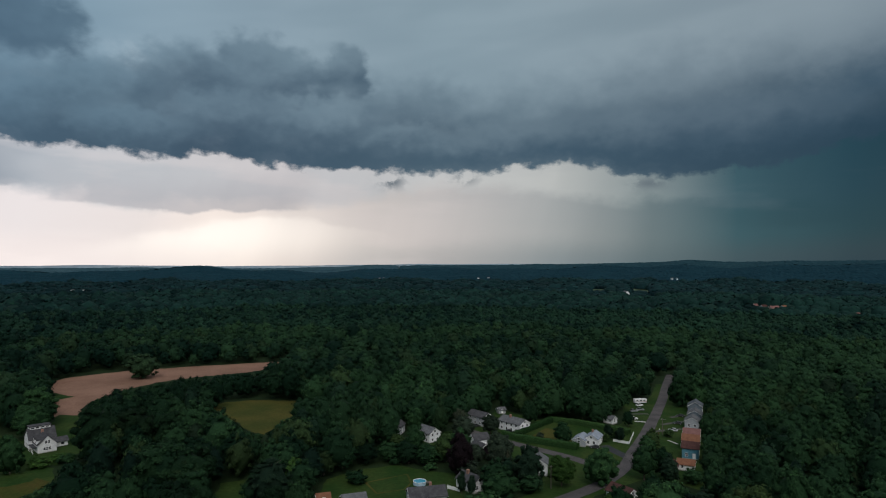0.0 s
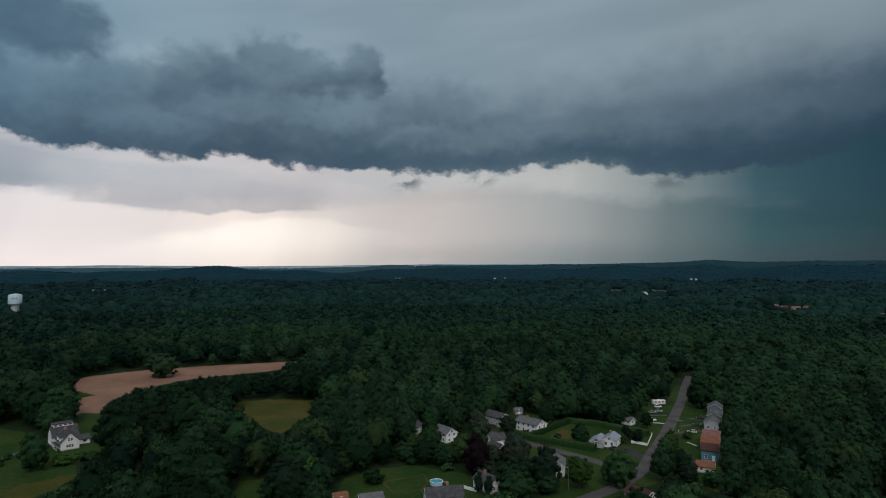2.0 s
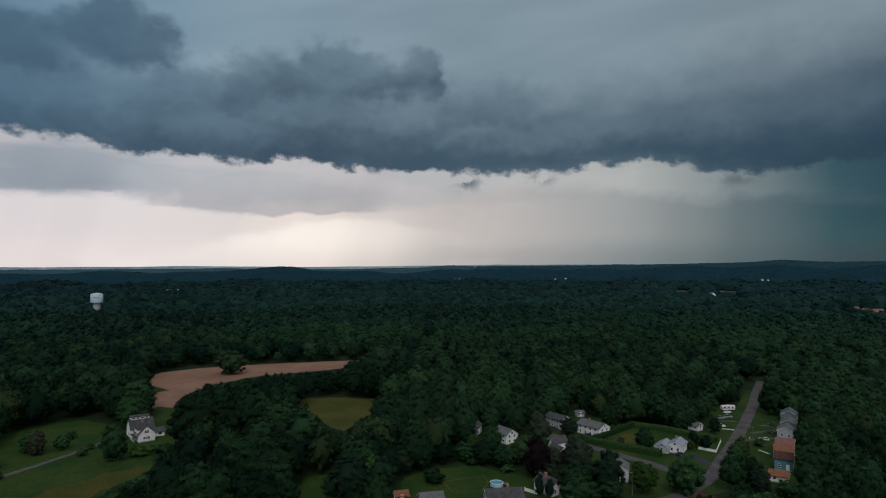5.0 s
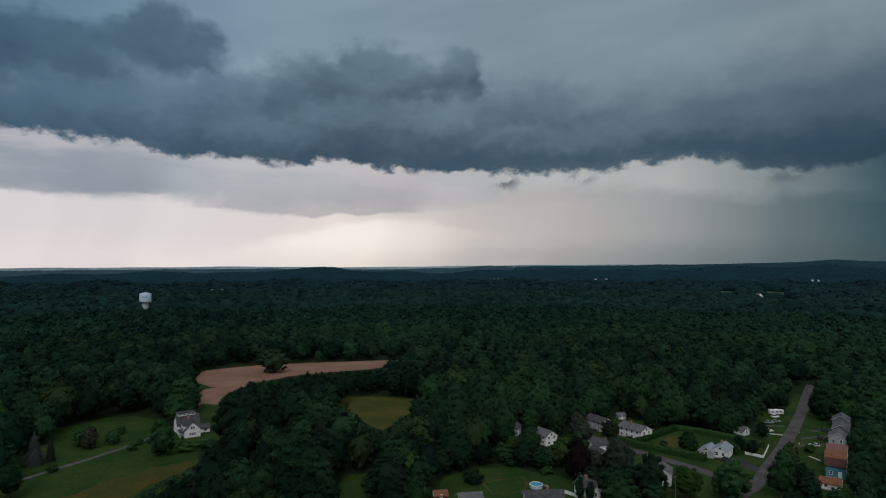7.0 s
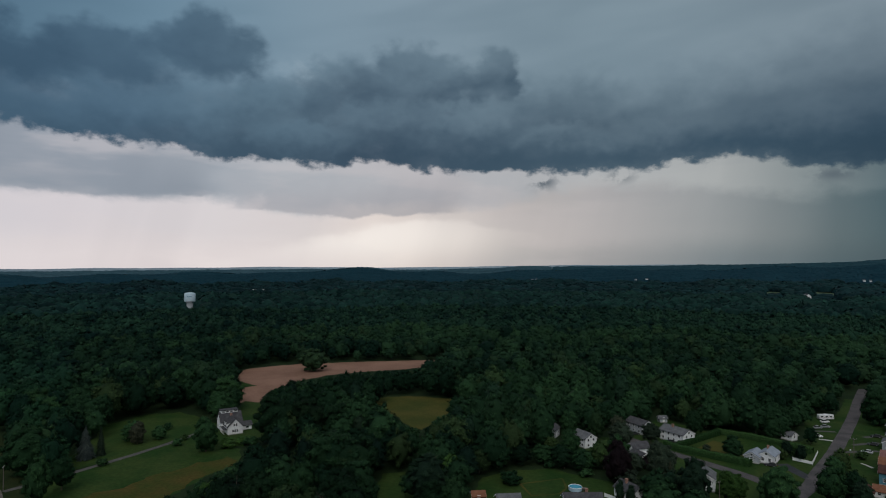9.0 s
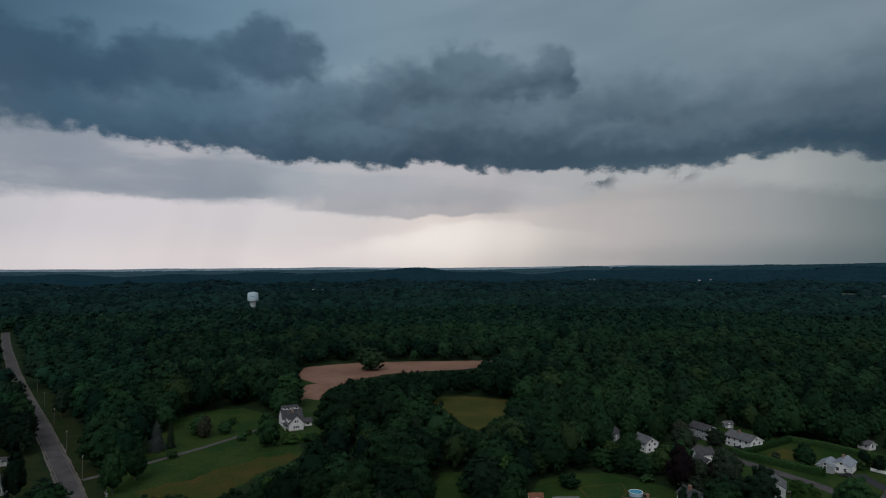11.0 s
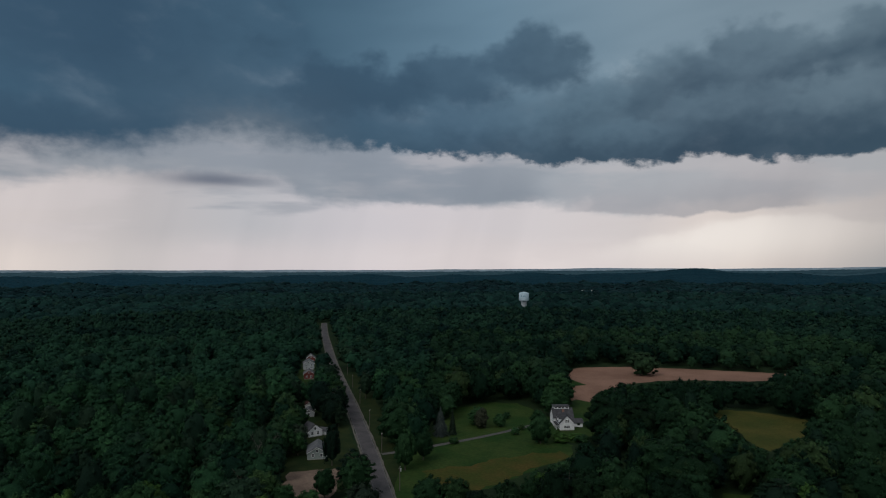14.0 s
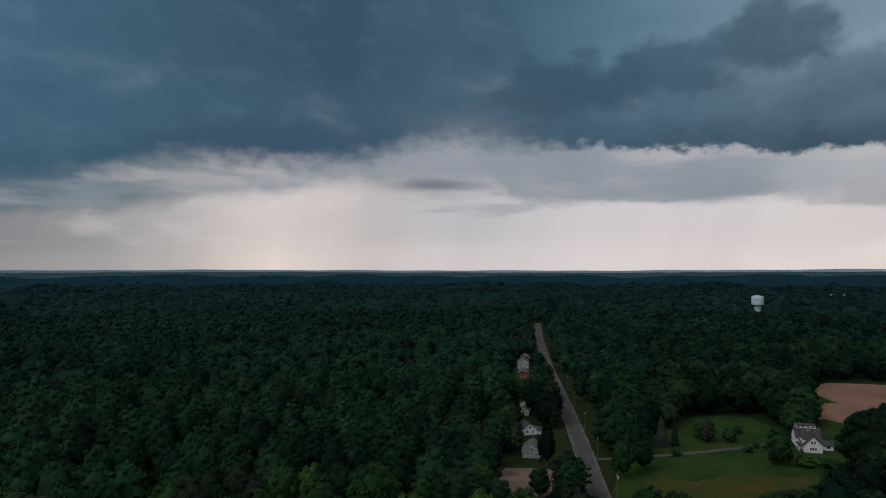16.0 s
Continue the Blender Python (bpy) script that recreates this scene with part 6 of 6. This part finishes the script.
def car(x, y, turn, colour, tall=1.5, group=""):
    t = thing("car", x, y, turn, 0.1, f"parked {colour} " + ("sport utility car" if tall > 1.6 else "saloon car") + " on a driveway", "car", "parked cars")
    b = 0.55 * tall + 0.1
    part("body", loft(bmesh.new(), [(-2.3, 0.75, 0.4, b * 0.9), (-2.1, 0.88, 0.25, b), (-1.0, 0.92, 0.22, b), (0.9, 0.92, 0.22, b), (1.9, 0.88, 0.25, b * 0.88), (2.3, 0.72, 0.35, b * 0.75)]), PAINTS[colour], t)
    part("glasshouse", loft(bmesh.new(), [(-1.9, 0.74, b - 0.02, b + 0.02), (-1.4, 0.72, b - 0.02, tall - 0.04), (0.2, 0.72, b - 0.02, tall - 0.04), (1.0, 0.76, b - 0.02, b + 0.02)]), DARK_GLASS, t)
    part("roof_panel", loft(bmesh.new(), [(-1.45, 0.64, tall - 0.05, tall), (-0.6, 0.68, tall - 0.05, tall + 0.03), (0.25, 0.62, tall - 0.05, tall)]), PAINTS[colour], t)
    for xx in (-1.4, 1.4):
        for s in (-1, 1):
            wheel = part("wheel", tube(bmesh.new(), (xx, s * 0.72, 0.32), (xx, s * 0.93, 0.32), 0.32, 0.32, 14), RUBBER, t)
            part("rim", tube(bmesh.new(), (xx, s * 0.925, 0.32), (xx, s * 0.945, 0.32), 0.2, 0.18, 10), STEEL, wheel)
    for s in (-1, 1):
        part("headlight", box(bmesh.new(), 2.18, 2.3, s * 0.55 - 0.15, s * 0.55 + 0.15, b * 0.62, b * 0.74), TRIM, t)
        part("tail_light", box(bmesh.new(), -2.3, -2.2, s * 0.6 - 0.12, s * 0.6 + 0.12, b * 0.65, b * 0.82), LAMP_RED, t)
    return t


for cx, cy, ct, col, tall in ((45.8, 253.8, 10, "white", 1.75), (132, 353.2, 160, "black", 1.5), (124.6, 337.1, 160, "black", 1.5), (117, 323, 160, "silver", 1.5), (104.1, 346.4, 10, "white", 1.75),
                              (109.9, 364.8, 10, "grey", 1.5), (114.5, 368, 10, "grey", 1.5), (70, 292.5, 160, "black", 1.6), (33.5, 319, 30, "black", 1.6), (17.5, 330, 30, "black", 1.6),
                              (117.5, 379, 20, "white", 1.75), (146, 372, 160, "white", 1.7), (149, 380, 160, "silver", 1.5), (-243, 182, 30, "black", 1.6)):
    car(cx, cy, ct, col, tall)


def camper(x, y, turn):
    t = thing("camper", x, y, turn, 0, "long white camper trailer parked at the wood's edge", "camper")
    part("body", box(bmesh.new(), -4.0, 4.0, -1.2, 1.2, 0.6, 3.0, 0.18), PAINTS["white"], t)
    part("stripe", box(bmesh.new(), -3.9, 3.9, -1.23, 1.23, 1.3, 1.5), BARN, t)
    for xx in (-2.4, 0.0, 2.2):
        part("pane", box(bmesh.new(), xx - 0.6, xx + 0.6, -1.22, -1.19, 1.75, 2.4), GLASS, t)
    part("door", box(bmesh.new(), 1.0, 1.6, -1.23, -1.19, 0.7, 2.5), TRIM, t)
    part("roof_unit", box(bmesh.new(), -0.6, 0.6, -0.5, 0.5, 3.0, 3.3, 0.08), TRIM, t)
    for xx in (-0.9, 0.1):
        for s in (-1, 1):
            part("wheel", tube(bmesh.new(), (xx, s * 1.0, 0.36), (xx, s * 1.22, 0.36), 0.36, 0.36, 12), RUBBER, t)
    part("tow_bar", tube(bmesh.new(), (4.0, 0, 0.7), (5.3, 0, 0.55), 0.08, 0.05, 6), STEEL, t)
    return t


camper(120, 386, 12)


def mailbox(x, y, turn, mat, label):
    t = thing("mailbox", x, y, turn, 0, label, "mailbox", "roadside mailboxes")
    part("post", box(bmesh.new(), -0.06, 0.06, -0.06, 0.06, -0.1, 1.0), POLE_WOOD, t)
    bm = box(bmesh.new(), -0.35, 0.35, -0.2, 0.2, 1.0, 1.25)
    bmesh.ops.create_cone(bm, cap_ends=True, segments=12, radius1=0.2, radius2=0.2, depth=0.7, matrix=Matrix.Translation((0, 0, 1.25)) @ Matrix.Rotation(math.pi / 2, 4, "Y"))
    part("box", bm, mat, t)
    return t


mailbox(86.5, 277.5, 65, WHITE, "white mailbox on a post by the driveway")
mailbox(110, 322, 65, WHITE, "white mailbox on a post by the street")
mailbox(106.8, 314, 65, BARN, "red mailbox on a post by the street")


def bare_tree(x, y, h, w, seed):
    t = thing("bare_tree", x, y, seed * 40, 0, "leafless dead tree with pale grey branches", "tree", "", (w, w, h))
    part("trunk", trunk_mesh("trunk", seed, 9, 0.9, 0.016, PALE_BARK, 0.4, 5), None, t)
    return t


for i, (bx, by, bh) in enumerate(((-102, 236, 17), (-236, 149, 15), (-242, 144, 14), (-230, 138, 14))):
    bare_tree(bx, by, bh, bh * 0.6, 60 + i)

# distant houses that show above the trees
FAR_HOMES = "houses of the distant hamlet"
HAMLET_HOMES = [(-26.3, 1162, 20, 11, 8, TAN, ROOF_PINK, "tan house with a faded red roof"), (-26.9, 1150, 15, 12, 8, WHITE, ROOF_BROWN, "white house with a brown roof"),
                (-27.6, 1140, 10, 15, 8, TAN, ROOF_PINK, "long tan house with a faded red roof"), (-28.3, 1148, 30, 10, 8, WHITE, ROOF_RED, "white house with a red roof"),
                (-28.9, 1176, 60, 11, 8, TAN, ROOF_PINK, "tan house with a faded roof"), (-27.5, 1196, 100, 8, 7, WHITE, ROOF_GREY, "small white house with a grey roof"),
                (-30.7, 1138, 30, 12, 8, TAN, ROOF_BROWN, "tan house with a brown roof"), (-33.2, 1146, 30, 11, 8, GREY, ROOF_PINK, "grey house with a faded red roof"),
                (-34.4, 1138, 20, 12, 8, GREY, ROOF_GREY, "pale house with a grey roof")]
for bearing_to, r, turn, length, width, wall, roof, label in HAMLET_HOMES:
    hx, hy = -r * math.sin(radians(bearing_to)), r * math.cos(radians(bearing_to))
    home = house(hx, hy, turn, length, width, 5.0, 3.2, wall, roof, label + " in a distant hamlet", 1, 2, 1, gable_window=False, group=FAR_HOMES)
    home.location.z = float(terrain(np.array([hx]), np.array([hy]))[0])
# white farms far out, raised into the canopy so the camera sees them
for bearing_to, r, size, label in ((5.7, 2400, 5, "white farmhouse far out among woods"), (5.35, 2412, 4, "white barn far out among woods"), (-1.4, 2395, 5, "white barn on a distant wooded slope"), (-1.9, 2400, 4, "white farmhouse on a distant wooded slope"),
                                   (-3.2, 2450, 5, "tall white house on a distant wooded slope"), (-4.1, 2440, 6, "white house on a distant wooded slope"), (-19.9, 2520, 5, "white farmhouse below a distant hill"), (-20.3, 2525, 4, "white barn below a distant hill")):
    hx, hy = -r * math.sin(radians(bearing_to)), r * math.cos(radians(bearing_to))
    home = house(hx, hy, 20, size * 1.4, size, 5.0, 2.4, WHITE, ROOF_GREY, label, 1, 2, 1, gable_window=False, group="far white farm buildings")
    home.location.z = float(terrain(np.array([hx]), np.array([hy]))[0]) + 11.0
# walls made tall so the roofs clear the woods in the camera's view
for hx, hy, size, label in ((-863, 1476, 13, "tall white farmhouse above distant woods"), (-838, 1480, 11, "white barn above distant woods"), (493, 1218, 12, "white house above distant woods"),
                            (664, 1560, 13, "tall white house above distant woods"), (445, 1540, 12, "white house between distant hayfields"), (400, 1480, 11, "white house made tall to show above distant woods")):
    house(hx, hy, 100, size * 1.3, size, 13.5, 5.0, WHITE, ROOF_GREY, label, 2, 2, 3, gable_window=False)
